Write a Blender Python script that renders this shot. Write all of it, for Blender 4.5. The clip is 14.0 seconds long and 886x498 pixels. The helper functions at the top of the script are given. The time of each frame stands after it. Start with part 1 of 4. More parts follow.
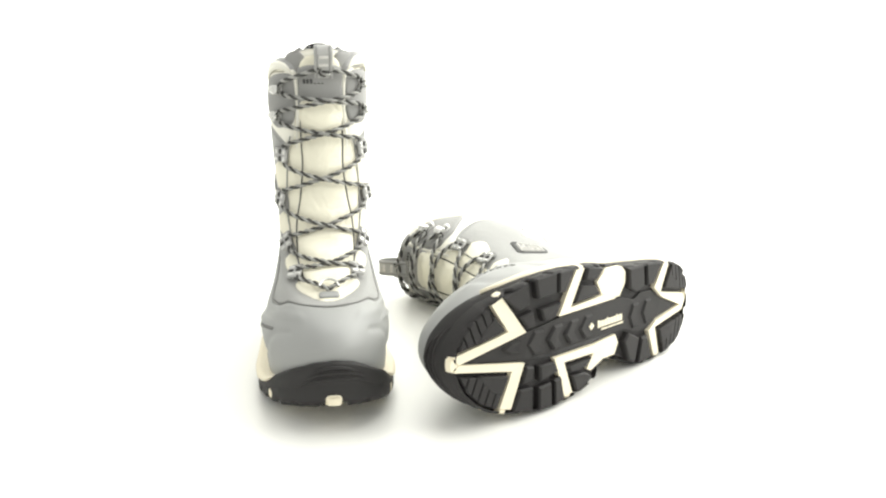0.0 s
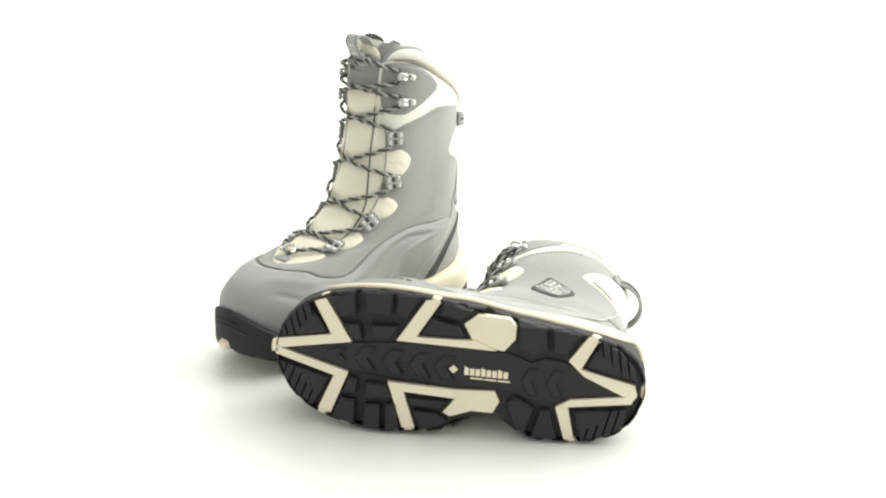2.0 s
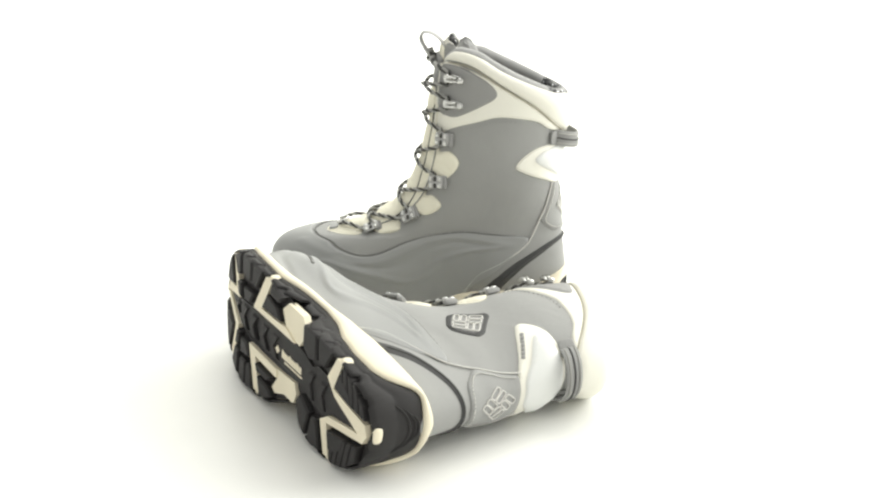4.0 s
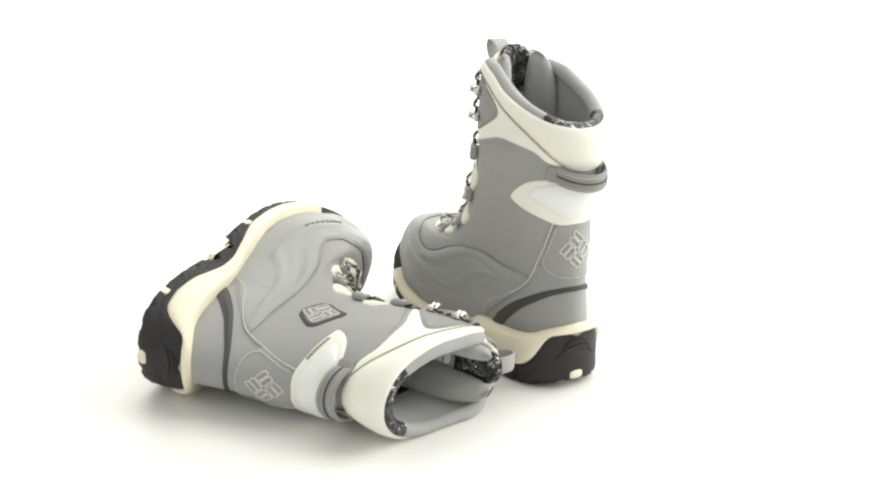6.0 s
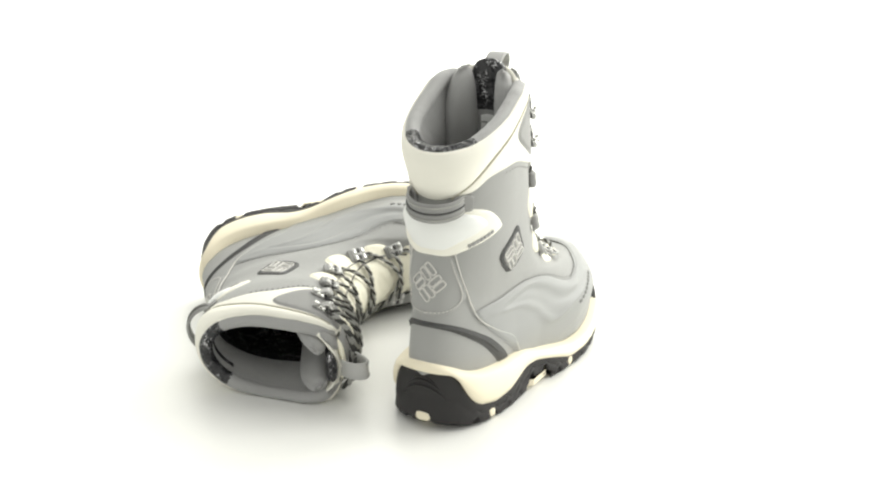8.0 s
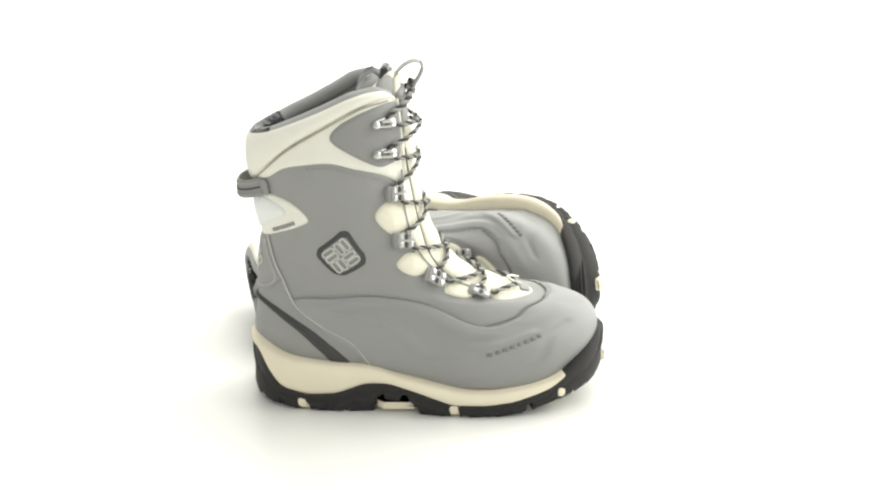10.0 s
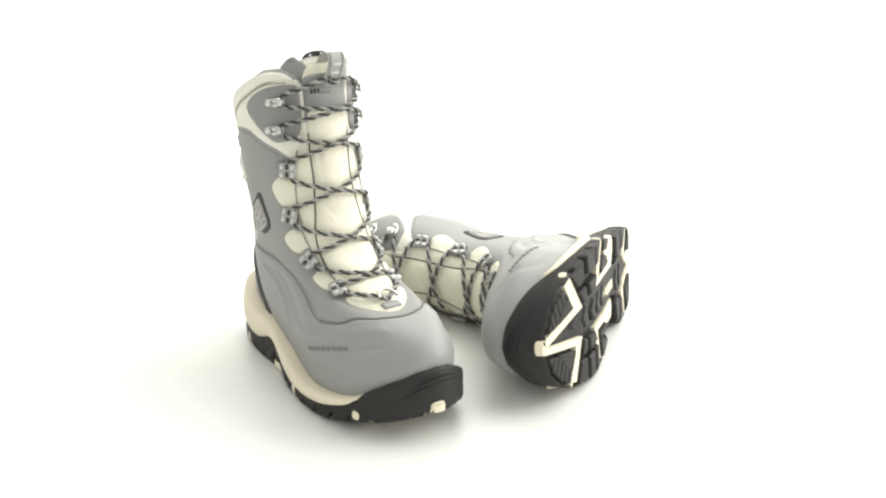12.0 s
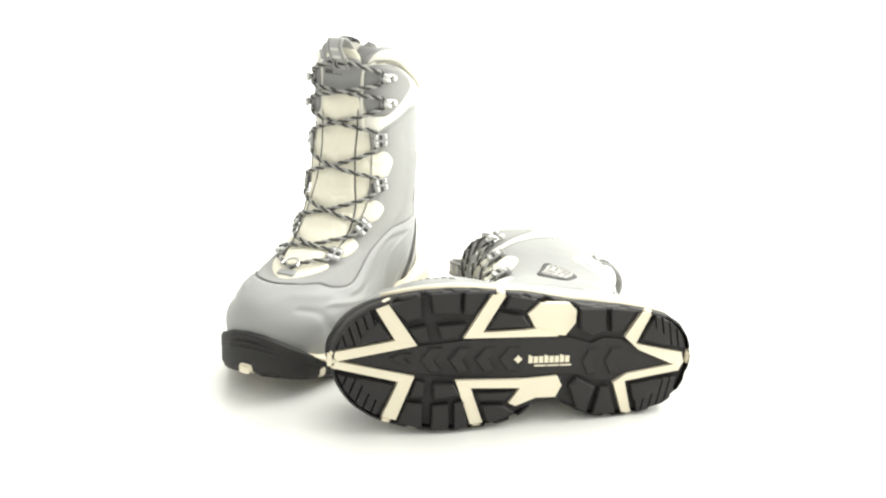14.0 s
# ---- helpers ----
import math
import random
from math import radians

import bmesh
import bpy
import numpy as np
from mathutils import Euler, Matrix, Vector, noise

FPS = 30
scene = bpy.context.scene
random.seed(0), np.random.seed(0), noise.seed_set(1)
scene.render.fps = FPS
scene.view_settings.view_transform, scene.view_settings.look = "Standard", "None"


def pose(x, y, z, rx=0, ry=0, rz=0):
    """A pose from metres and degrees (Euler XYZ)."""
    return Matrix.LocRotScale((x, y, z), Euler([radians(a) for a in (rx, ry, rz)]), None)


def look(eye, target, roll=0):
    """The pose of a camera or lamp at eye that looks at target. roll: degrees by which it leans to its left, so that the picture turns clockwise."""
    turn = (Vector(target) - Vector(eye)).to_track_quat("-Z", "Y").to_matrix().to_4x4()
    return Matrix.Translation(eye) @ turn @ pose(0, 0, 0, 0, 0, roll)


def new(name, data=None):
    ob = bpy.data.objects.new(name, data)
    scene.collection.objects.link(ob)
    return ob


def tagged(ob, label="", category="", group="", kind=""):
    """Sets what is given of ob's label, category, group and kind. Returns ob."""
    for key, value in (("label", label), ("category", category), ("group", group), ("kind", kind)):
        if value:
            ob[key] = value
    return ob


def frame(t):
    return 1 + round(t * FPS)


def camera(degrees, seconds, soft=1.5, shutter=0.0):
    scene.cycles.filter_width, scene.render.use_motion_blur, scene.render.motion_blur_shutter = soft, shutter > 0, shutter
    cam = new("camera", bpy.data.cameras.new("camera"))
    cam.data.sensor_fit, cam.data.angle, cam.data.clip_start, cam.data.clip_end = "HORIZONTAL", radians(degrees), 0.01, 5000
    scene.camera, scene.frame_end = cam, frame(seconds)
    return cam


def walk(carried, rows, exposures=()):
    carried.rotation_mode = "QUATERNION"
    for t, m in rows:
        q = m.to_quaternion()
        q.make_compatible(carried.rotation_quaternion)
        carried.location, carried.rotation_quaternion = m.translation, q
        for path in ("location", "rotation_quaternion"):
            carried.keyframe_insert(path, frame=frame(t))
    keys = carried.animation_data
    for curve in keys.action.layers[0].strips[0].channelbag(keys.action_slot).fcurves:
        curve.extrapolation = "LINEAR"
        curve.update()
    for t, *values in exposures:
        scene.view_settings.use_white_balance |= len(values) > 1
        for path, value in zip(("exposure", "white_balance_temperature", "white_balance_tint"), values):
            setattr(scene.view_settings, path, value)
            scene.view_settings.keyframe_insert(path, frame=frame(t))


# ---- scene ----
from mathutils.geometry import delaunay_2d_cdt

# ---- camera: it stands still on its stand; the boots turn before it ----
cam = camera(43.02, 14.0, soft=2.2)
EYE = pose(0, -0.95, 0.4222, 90 - 18.97, 0, -1.42) @ pose(0, 0, 0, 0, 0, 0.33)
walk(cam, [(0, EYE), (14.0, EYE)], exposures=[(0, 0.28), (0.3, 0.06), (0.5, 0.0), (13.75, 0.0), (14.0, 0.35)])

# turn of the hidden turntable, clockwise from above: seconds, degrees
TURN = [(0, 0.2), (0.5, 11.9), (1, 24.4), (1.5, 37.2), (2, 51.1), (2.5, 63.4), (3, 75.5), (3.2, 80.3), (3.7, 93.7), (4.25, 109.2), (4.8, 125.0),
        (5.3, 139.7), (5.5, 145.2), (6, 158.9), (6.5, 173.9), (7, 187.2), (7.5, 201.0), (8, 215.4), (8.5, 231.1), (8.7, 236.6), (9.2, 251.2),
        (9.75, 267.4), (10.3, 283.6), (10.8, 298.3), (11, 303.7), (11.5, 318.1), (12, 333.3), (12.5, 349.3), (13, 363.3), (13.5, 377.5), (14, 392.6)]

# ---- light: a white tent with a softbox beside and one above ----
world = bpy.data.worlds.new("studio")
scene.world = world
world.use_nodes = True
world.node_tree.nodes["Background"].inputs[0].default_value = (1.0, 1.0, 0.95, 1)
world.node_tree.nodes["Background"].inputs[1].default_value = 0.81


def softbox(name, eye, target, w, h, watts):
    lamp = bpy.data.lights.new(name, "AREA")
    lamp.shape, lamp.size, lamp.size_y, lamp.energy = "RECTANGLE", w, h, watts
    lamp.color = (1.0, 0.998, 0.945)
    ob = new(name, lamp)
    ob.matrix_world = look(eye, target)
    return ob


softbox("softbox_side", (2.0, 0.45, 1.2), (0, 0, 0.1), 2.0, 2.0, 68)
softbox("softbox_top", (0.2, 0.75, 2.2), (0, 0.3, 0), 1.8, 1.6, 22)
softbox("softbox_backdrop", (0.6, 1.2, 1.9), (0.3, 3.0, 0.6), 1.6, 0.8, 75)


# ---- materials ----
def material(name, colour, rough=0.6, metal=0.0, grain=0.0, scale=600.0, bump=0.0, mottle=0.06, spots=0.0, sheen=0.0, gloss=0.5, wrinkle=0.0):
    """A surface with fine grain (bump and roughness) and slow mottling of its colour."""
    m = bpy.data.materials.new(name)
    m.use_nodes = True
    n, l = m.node_tree.nodes, m.node_tree.links
    b = n["Principled BSDF"]
    b.inputs["Roughness"].default_value, b.inputs["Metallic"].default_value = rough, metal
    b.inputs["Sheen Weight"].default_value = sheen
    b.inputs["Specular IOR Level"].default_value = gloss
    tc = n.new("ShaderNodeTexCoord")
    slow = n.new("ShaderNodeTexNoise")
    slow.inputs["Scale"].default_value, slow.inputs["Detail"].default_value = 35.0, 5.0
    fine = n.new("ShaderNodeTexNoise")
    fine.inputs["Scale"].default_value, fine.inputs["Detail"].default_value = scale, 3.0
    l.new(tc.outputs["Object"], slow.inputs["Vector"])
    l.new(tc.outputs["Object"], fine.inputs["Vector"])
    add = n.new("ShaderNodeMath")
    add.operation = "MULTIPLY_ADD"
    l.new(fine.outputs["Fac"], add.inputs[0])
    add.inputs[1].default_value = grain
    l.new(slow.outputs["Fac"], add.inputs[2])
    ramp = n.new("ShaderNodeMapRange")
    ramp.inputs["From Min"].default_value, ramp.inputs["From Max"].default_value = 0.3, 0.7 + grain
    ramp.inputs["To Min"].default_value, ramp.inputs["To Max"].default_value = 1 - mottle, 1 + mottle
    l.new(add.outputs[0], ramp.inputs["Value"])
    mix = n.new("ShaderNodeVectorMath")
    mix.operation = "SCALE"
    mix.inputs[0].default_value = colour
    l.new(ramp.outputs[0], mix.inputs["Scale"])
    l.new(mix.outputs[0], b.inputs["Base Color"])
    rr = n.new("ShaderNodeMapRange")
    rr.inputs["To Min"].default_value, rr.inputs["To Max"].default_value = max(rough - 0.08, 0.02), min(rough + 0.08, 1)
    l.new(slow.outputs["Fac"], rr.inputs["Value"])
    l.new(rr.outputs[0], b.inputs["Roughness"])
    if bump:
        bp = n.new("ShaderNodeBump")
        bp.inputs["Strength"].default_value, bp.inputs["Distance"].default_value = bump, 0.0006
        l.new(fine.outputs["Fac"], bp.inputs["Height"])
        l.new(bp.outputs[0], b.inputs["Normal"])
        if wrinkle:  # slow folds and dents under the grain
            fold = n.new("ShaderNodeTexNoise")
            fold.inputs["Scale"].default_value, fold.inputs["Detail"].default_value, fold.inputs["Distortion"].default_value = 42.0, 2.0, 0.8
            l.new(tc.outputs["Object"], fold.inputs["Vector"])
            big = n.new("ShaderNodeBump")
            big.inputs["Strength"].default_value, big.inputs["Distance"].default_value = wrinkle, 0.006
            l.new(fold.outputs["Fac"], big.inputs["Height"])
            l.new(big.outputs[0], bp.inputs["Normal"])
    return m


FLOOR = material("white_board", (0.815, 0.817, 0.79), 0.36, mottle=0.008, scale=90)
SHELL = material("pale_grey_rubberised_leather", (0.295, 0.30, 0.294), 0.5, grain=0.3, scale=900, bump=0.12, mottle=0.03)
SHAFT = material("grey_nubuck", (0.305, 0.307, 0.297), 0.8, grain=0.6, scale=1400, bump=0.3, mottle=0.06, sheen=0.15, wrinkle=0.10)
GREY = material("mid_grey_overlay", (0.27, 0.27, 0.262), 0.65, grain=0.4, scale=1200, bump=0.25, mottle=0.04)
CREAM = material("cream_nylon", (0.80, 0.772, 0.635), 0.75, grain=0.5, scale=1600, bump=0.35, mottle=0.05, wrinkle=0.38)
PALE = material("pale_cream_leather", (0.80, 0.785, 0.70), 0.6, grain=0.3, scale=900, bump=0.15, mottle=0.03)
FOAM = material("cream_midsole_foam", (0.80, 0.735, 0.57), 0.6, grain=0.3, scale=700, bump=0.15, mottle=0.03)
WHITE = material("white_patch", (0.78, 0.79, 0.77), 0.55, grain=0.3, scale=900, bump=0.12, mottle=0.03)
RUBBER = material("black_rubber", (0.023, 0.0215, 0.0215), 0.62, grain=0.4, scale=800, bump=0.2, mottle=0.12, gloss=0.35)
LINING = material("grey_fleece_lining", (0.33, 0.33, 0.325), 0.95, grain=0.8, scale=1100, bump=0.6, mottle=0.08, sheen=0.3, wrinkle=0.25)
METAL = material("brushed_steel", (0.62, 0.62, 0.60), 0.28, metal=1.0, grain=0.2, scale=500, mottle=0.08)
THREAD = material("pale_thread", (0.6, 0.59, 0.56), 0.8, mottle=0.05)
STRAP = material("grey_webbing", (0.29, 0.29, 0.283), 0.85, grain=0.8, scale=1500, bump=0.6, mottle=0.1)
ROPE_DARK = material("charcoal_lace", (0.06, 0.06, 0.057), 0.85, grain=0.6, scale=1800, bump=0.5, mottle=0.15)
ROPE_PALE = material("pale_grey_lace", (0.34, 0.34, 0.32), 0.85, grain=0.6, scale=1800, bump=0.5, mottle=0.15)
PALE_STRAP = material("pale_grey_webbing", (0.42, 0.42, 0.41), 0.85, grain=0.8, scale=1500, bump=0.6, mottle=0.12)
SEAM = material("dark_grey_seam", (0.20, 0.20, 0.194), 0.8, grain=0.4, scale=900, bump=0.3, mottle=0.12)
TAN = material("tan_seam", (0.36, 0.335, 0.26), 0.8, mottle=0.08)
DARK = material("charcoal_piping", (0.06, 0.06, 0.06), 0.7, grain=0.4, scale=900, bump=0.3, mottle=0.1)



def silver_lining():
    """Black cloth printed with shining silver dots."""
    m = bpy.data.materials.new("silver_dotted_lining")
    m.use_nodes = True
    n, l = m.node_tree.nodes, m.node_tree.links
    b = n["Principled BSDF"]
    tc, cell = n.new("ShaderNodeTexCoord"), n.new("ShaderNodeTexVoronoi")
    cell.inputs["Scale"].default_value = 640
    wrinkle = n.new("ShaderNodeTexNoise")
    wrinkle.inputs["Scale"].default_value = 110
    l.new(tc.outputs["Object"], cell.inputs["Vector"])
    l.new(tc.outputs["Object"], wrinkle.inputs["Vector"])
    ramp = n.new("ShaderNodeMapRange")
    ramp.inputs["From Min"].default_value, ramp.inputs["From Max"].default_value = 0.46, 0.34
    l.new(cell.outputs["Distance"], ramp.inputs["Value"])
    mix = n.new("ShaderNodeMix")
    mix.data_type = "RGBA"
    mix.inputs[6].default_value, mix.inputs[7].default_value = (0.02, 0.02, 0.022, 1), (0.62, 0.62, 0.63, 1)
    # noise keeps the dots only in patches: sparse glints put into the colour
    patch, glint = n.new("ShaderNodeMapRange"), n.new("ShaderNodeMath")
    patch.inputs["From Min"].default_value, patch.inputs["From Max"].default_value = 0.51, 0.62
    l.new(wrinkle.outputs["Fac"], patch.inputs["Value"])
    glint.operation = "MULTIPLY"
    l.new(ramp.outputs[0], glint.inputs[0])
    l.new(patch.outputs[0], glint.inputs[1])
    l.new(glint.outputs[0], mix.inputs[0])
    l.new(mix.outputs[2], b.inputs["Base Color"])
    l.new(glint.outputs[0], b.inputs["Metallic"])
    b.inputs["Roughness"].default_value = 0.24
    bp = n.new("ShaderNodeBump")
    bp.inputs["Strength"].default_value, bp.inputs["Distance"].default_value = 1.0, 0.006
    l.new(wrinkle.outputs["Fac"], bp.inputs["Height"])
    l.new(bp.outputs[0], b.inputs["Normal"])
    return m


SILVER = silver_lining()
LIE = Matrix(((-0.7251, -0.0130, -0.6886, 0.2578), (-0.6861, 0.0997, 0.7206, 0.0169), (0.0593, 0.9949, -0.0812, 0.0427), (0, 0, 0, 1)))


def lie_down(v):
    """The other foot's boot, whose soft shaft bends at the ankle, slumps and rests flat on the floor."""
    x, y, z = v[:, 0], -v[:, 1], v[:, 2].copy()
    k = np.clip((z - 0.125) / 0.06, 0, 1)
    k = k * k * (3 - 2 * k)
    y = y + 0.009 * k - 0.005 * np.exp(-((z - 0.155) / 0.04) ** 2) * np.clip(y / 0.04, 0, 1)
    z = z + 0.005 * np.clip((z - 0.10) / 0.1, 0, 1)
    h = LIE[2][0] * x + LIE[2][1] * y + LIE[2][2] * z + LIE[2][3]
    soft = 0.004
    y = y + (np.where(h < soft, soft * np.exp(np.minimum(h - soft, 0) / soft), h) - h) / LIE[2][1]
    return np.stack([x, y, z], 1)


# ---- helpers for building ----
def mesh(name, verts, faces, mat, parent=None, label="", smooth=True, side=1):
    """One mesh object; side -1 mirrors it for the other foot."""
    v = np.asarray(verts, float).copy()
    if side < 0:
        v = lie_down(v)
        faces = [tuple(reversed(f)) for f in faces]
    me = bpy.data.meshes.new(name)
    me.from_pydata(v.tolist(), [], [tuple(int(i) for i in f) for f in faces])
    for m in mat if isinstance(mat, (list, tuple)) else [mat]:
        me.materials.append(m)
    if smooth:
        me.shade_smooth()
    ob = new(name, me)
    ob.parent = parent
    if label:
        ob["label"] = label
    return ob


def grid(p, wrap=False):
    """Vertices and quads of an array of points (rows, columns, 3); wrap closes the rows' ends."""
    r, c = p.shape[:2]
    q = [(i * c + j, (i + 1) % r * c + j, (i + 1) % r * c + j + 1, i * c + j + 1) for i in range(r if wrap else r - 1) for j in range(c - 1)]
    return p.reshape(-1, 3), q


# --- boot shape: rings from sole to collar, each a chord from the heel line to the toe and shin line
RINGS = [  # back x, back z, front x, front z, half width, roundness front, roundness back, share of sole outline
    (0.006, 0.016, 0.283, 0.018, 0.0455, 3.0, 2.6, 1.0),
    (0.003, 0.036, 0.287, 0.040, 0.0475, 3.0, 2.6, 1.0),
    (0.003, 0.054, 0.287, 0.056, 0.0500, 2.8, 2.6, 1.0),
    (0.005, 0.070, 0.2855, 0.0675, 0.0466, 2.4, 2.6, 0.72),
    (0.007, 0.085, 0.2750, 0.0785, 0.0425, 2.1, 2.5, 0.42),
    (0.009, 0.098, 0.2530, 0.0850, 0.0400, 1.95, 2.5, 0.33),
    (0.011, 0.109, 0.2200, 0.0875, 0.0396, 1.95, 2.4, 0.35),
    (0.012, 0.120, 0.1930, 0.0945, 0.0396, 2.2, 2.4, 0.25),
    (0.0135, 0.132, 0.1685, 0.108, 0.0400, 2.6, 2.4, 0.2),
    (0.0145, 0.145, 0.152, 0.127, 0.0405, 3.0, 2.4, 0.1),
    (0.0145, 0.160, 0.142, 0.148, 0.0410, 3.2, 2.4, 0.0),
    (0.012, 0.176, 0.135, 0.172, 0.0415, 3.2, 1.95, 0.0),
    (0.0095, 0.192, 0.1305, 0.198, 0.0418, 3.2, 1.8, 0.0),
    (0.0085, 0.208, 0.128, 0.224, 0.0415, 3.0, 1.8, 0.0),
    (0.0085, 0.226, 0.126, 0.249, 0.0410, 3.0, 1.9, 0.0),
    (0.0095, 0.240, 0.125, 0.273, 0.0400, 3.0, 1.95, 0.0)]


def spline(rows, v):
    """Catmull-Rom through evenly spaced rows, at v from 0 to 1."""
    k = np.asarray(rows, float)
    k = np.concatenate([2 * k[:1] - k[1:2], k, 2 * k[-1:] - k[-2:-1]])
    n = len(k) - 3
    u = np.maximum(np.asarray(v, float), 0) * n
    i = np.minimum(u.astype(int), n - 1)
    w = (u - i)[..., None]
    a, b, c, d = k[i], k[i + 1], k[i + 2], k[i + 3]
    return b + 0.5 * w * (c - a + w * (2 * a - 5 * b + 4 * c - d + w * (3 * (b - c) + d - a)))


def skin(a, v):
    """The boot's outer skin: a from -1 to 1 round it (0 is the front line, minus is the outer side), v from 0 (sole) to 1 (collar)."""
    a, v = np.broadcast_arrays(np.asarray(a, float), np.asarray(v, float))
    bx, bz, fx, fz, w, nf, nb, low = np.moveaxis(spline(RINGS, v), -1, 0)
    s = 0.5 + 0.5 * np.cos(np.pi * a)
    d = 2 * s - 1
    n = np.where(d > 0, nf, nb)
    body = np.maximum(1 - np.abs(d) ** n, 0) ** (1 / 2.1)
    foot = np.interp(s, [0, 0.12, 0.3, 0.45, 0.68, 0.85, 1], [0.80, 0.80, 0.80, 0.88, 1.13, 1.18, 1.10])
    inner = np.interp(s, [0, 0.25, 0.40, 0.52, 0.7, 1], [1.0, 1.0, 0.82, 0.86, 0.88, 0.90])
    y = w * body * (1 + low * (foot * np.where(np.sin(np.pi * a) > 0, inner, 1.0) - 1))
    x = bx + (fx - bx) * s
    z = np.maximum(bz + (fz - bz) * s, np.interp(x, [0.22, 0.26, 0.294], [0.012, 0.022, 0.034]))
    lean = 0.0055 * (1 - s) * np.exp(-((v - 0.82) / 0.14) ** 2)  # the shaft's back leans outward
    return np.stack([x, np.sign(np.sin(np.pi * a)) * y - lean, z], -1)


OUTLINE = [(.002, 0), (.0075, -.021), (.025, -.036), (.06, -.0445), (.105, -.0475), (.15, -.0575), (.2, -.0615), (.24, -.0555), (.27, -.0415), (.2875, -.022),
           (.294, 0), (.2885, .021), (.272, .039), (.245, .049), (.2, .053), (.16, .0475), (.138, .0385), (.118, .0330), (.1, .0405), (.08, .046),
           (.05, .0447), (.022, .036), (.0075, .021)]


def outline(n):
    """n points evenly spaced round the sole, from the heel along the outer side; for the boot of the right foot."""
    k = OUTLINE
    m = len(k)
    pts = spline([k[-1]] + k + [k[0], k[1]], np.linspace(1 / (m + 2), (m + 1) / (m + 2), 1600))
    d = np.concatenate([[0], np.cumsum(np.hypot(*np.diff(pts, axis=0).T))])
    q = np.linspace(0, d[-1], n, endpoint=False)
    return np.stack([np.interp(q, d, pts[:, 0]), np.interp(q, d, pts[:, 1])], 1)


# ---- working on the skin ----
KA, KV = 0.16, 0.29  # metres on the skin for one unit of a and of v


def lifted(av, h):
    """Points on the skin at (a, v), raised by h along its normal."""
    av = np.asarray(av, float)
    a, v, e = av[..., 0], av[..., 1], 1e-3
    n = np.cross(skin(a + e, v) - skin(a - e, v), skin(a, v + e) - skin(a, v - e))
    n /= np.maximum(np.linalg.norm(n, axis=-1, keepdims=True), 1e-12)
    return skin(a, v) + n * np.asarray(h)[..., None]


def seat(a, v, h=0.0, spin=0.0):
    """A frame on the skin: x round the boot, y up it, z outward; spin in degrees."""
    e = 1e-3
    x, y = skin(a + e, v) - skin(a - e, v), skin(a, v + e) - skin(a, v - e)
    x /= np.linalg.norm(x)
    z = np.cross(x, y)
    z /= np.linalg.norm(z)
    y = np.cross(z, x)
    c, s = math.cos(radians(spin)), math.sin(radians(spin))
    r = np.stack([c * x + s * y, c * y - s * x, z], 1)
    return r, skin(a, v) + z * h


def curve_through(pts, per=12, closed=False):
    k = [tuple(p) for p in pts]
    if closed:
        m = len(k)
        return spline([k[-1]] + k + k[:2], np.linspace(1 / (m + 2), (m + 1) / (m + 2), m * per, endpoint=False))
    return spline(k, np.linspace(0, 1, (len(k) - 1) * per + 1))


def resampled(p, step, closed=False):
    p = np.asarray(p, float)
    if closed:
        p = np.concatenate([p, p[:1]])
    d = np.concatenate([[0], np.cumsum(np.linalg.norm(np.diff(p, axis=0), axis=1))])
    n = max(int(d[-1] / step), 3)
    q = np.linspace(0, d[-1], n, endpoint=not closed)
    return np.stack([np.interp(q, d, p[:, i]) for i in range(p.shape[1])], 1)


def inside(pts, poly):
    x, y = pts[:, 0], pts[:, 1]
    res = np.zeros(len(pts), bool)
    for (x0, y0), (x1, y1) in zip(poly, np.roll(poly, -1, 0)):
        hit = (y0 > y) != (y1 > y)
        res ^= hit & (x < (x1 - x0) * (y - y0) / (y1 - y0 + 1e-18) + x0)
    return res


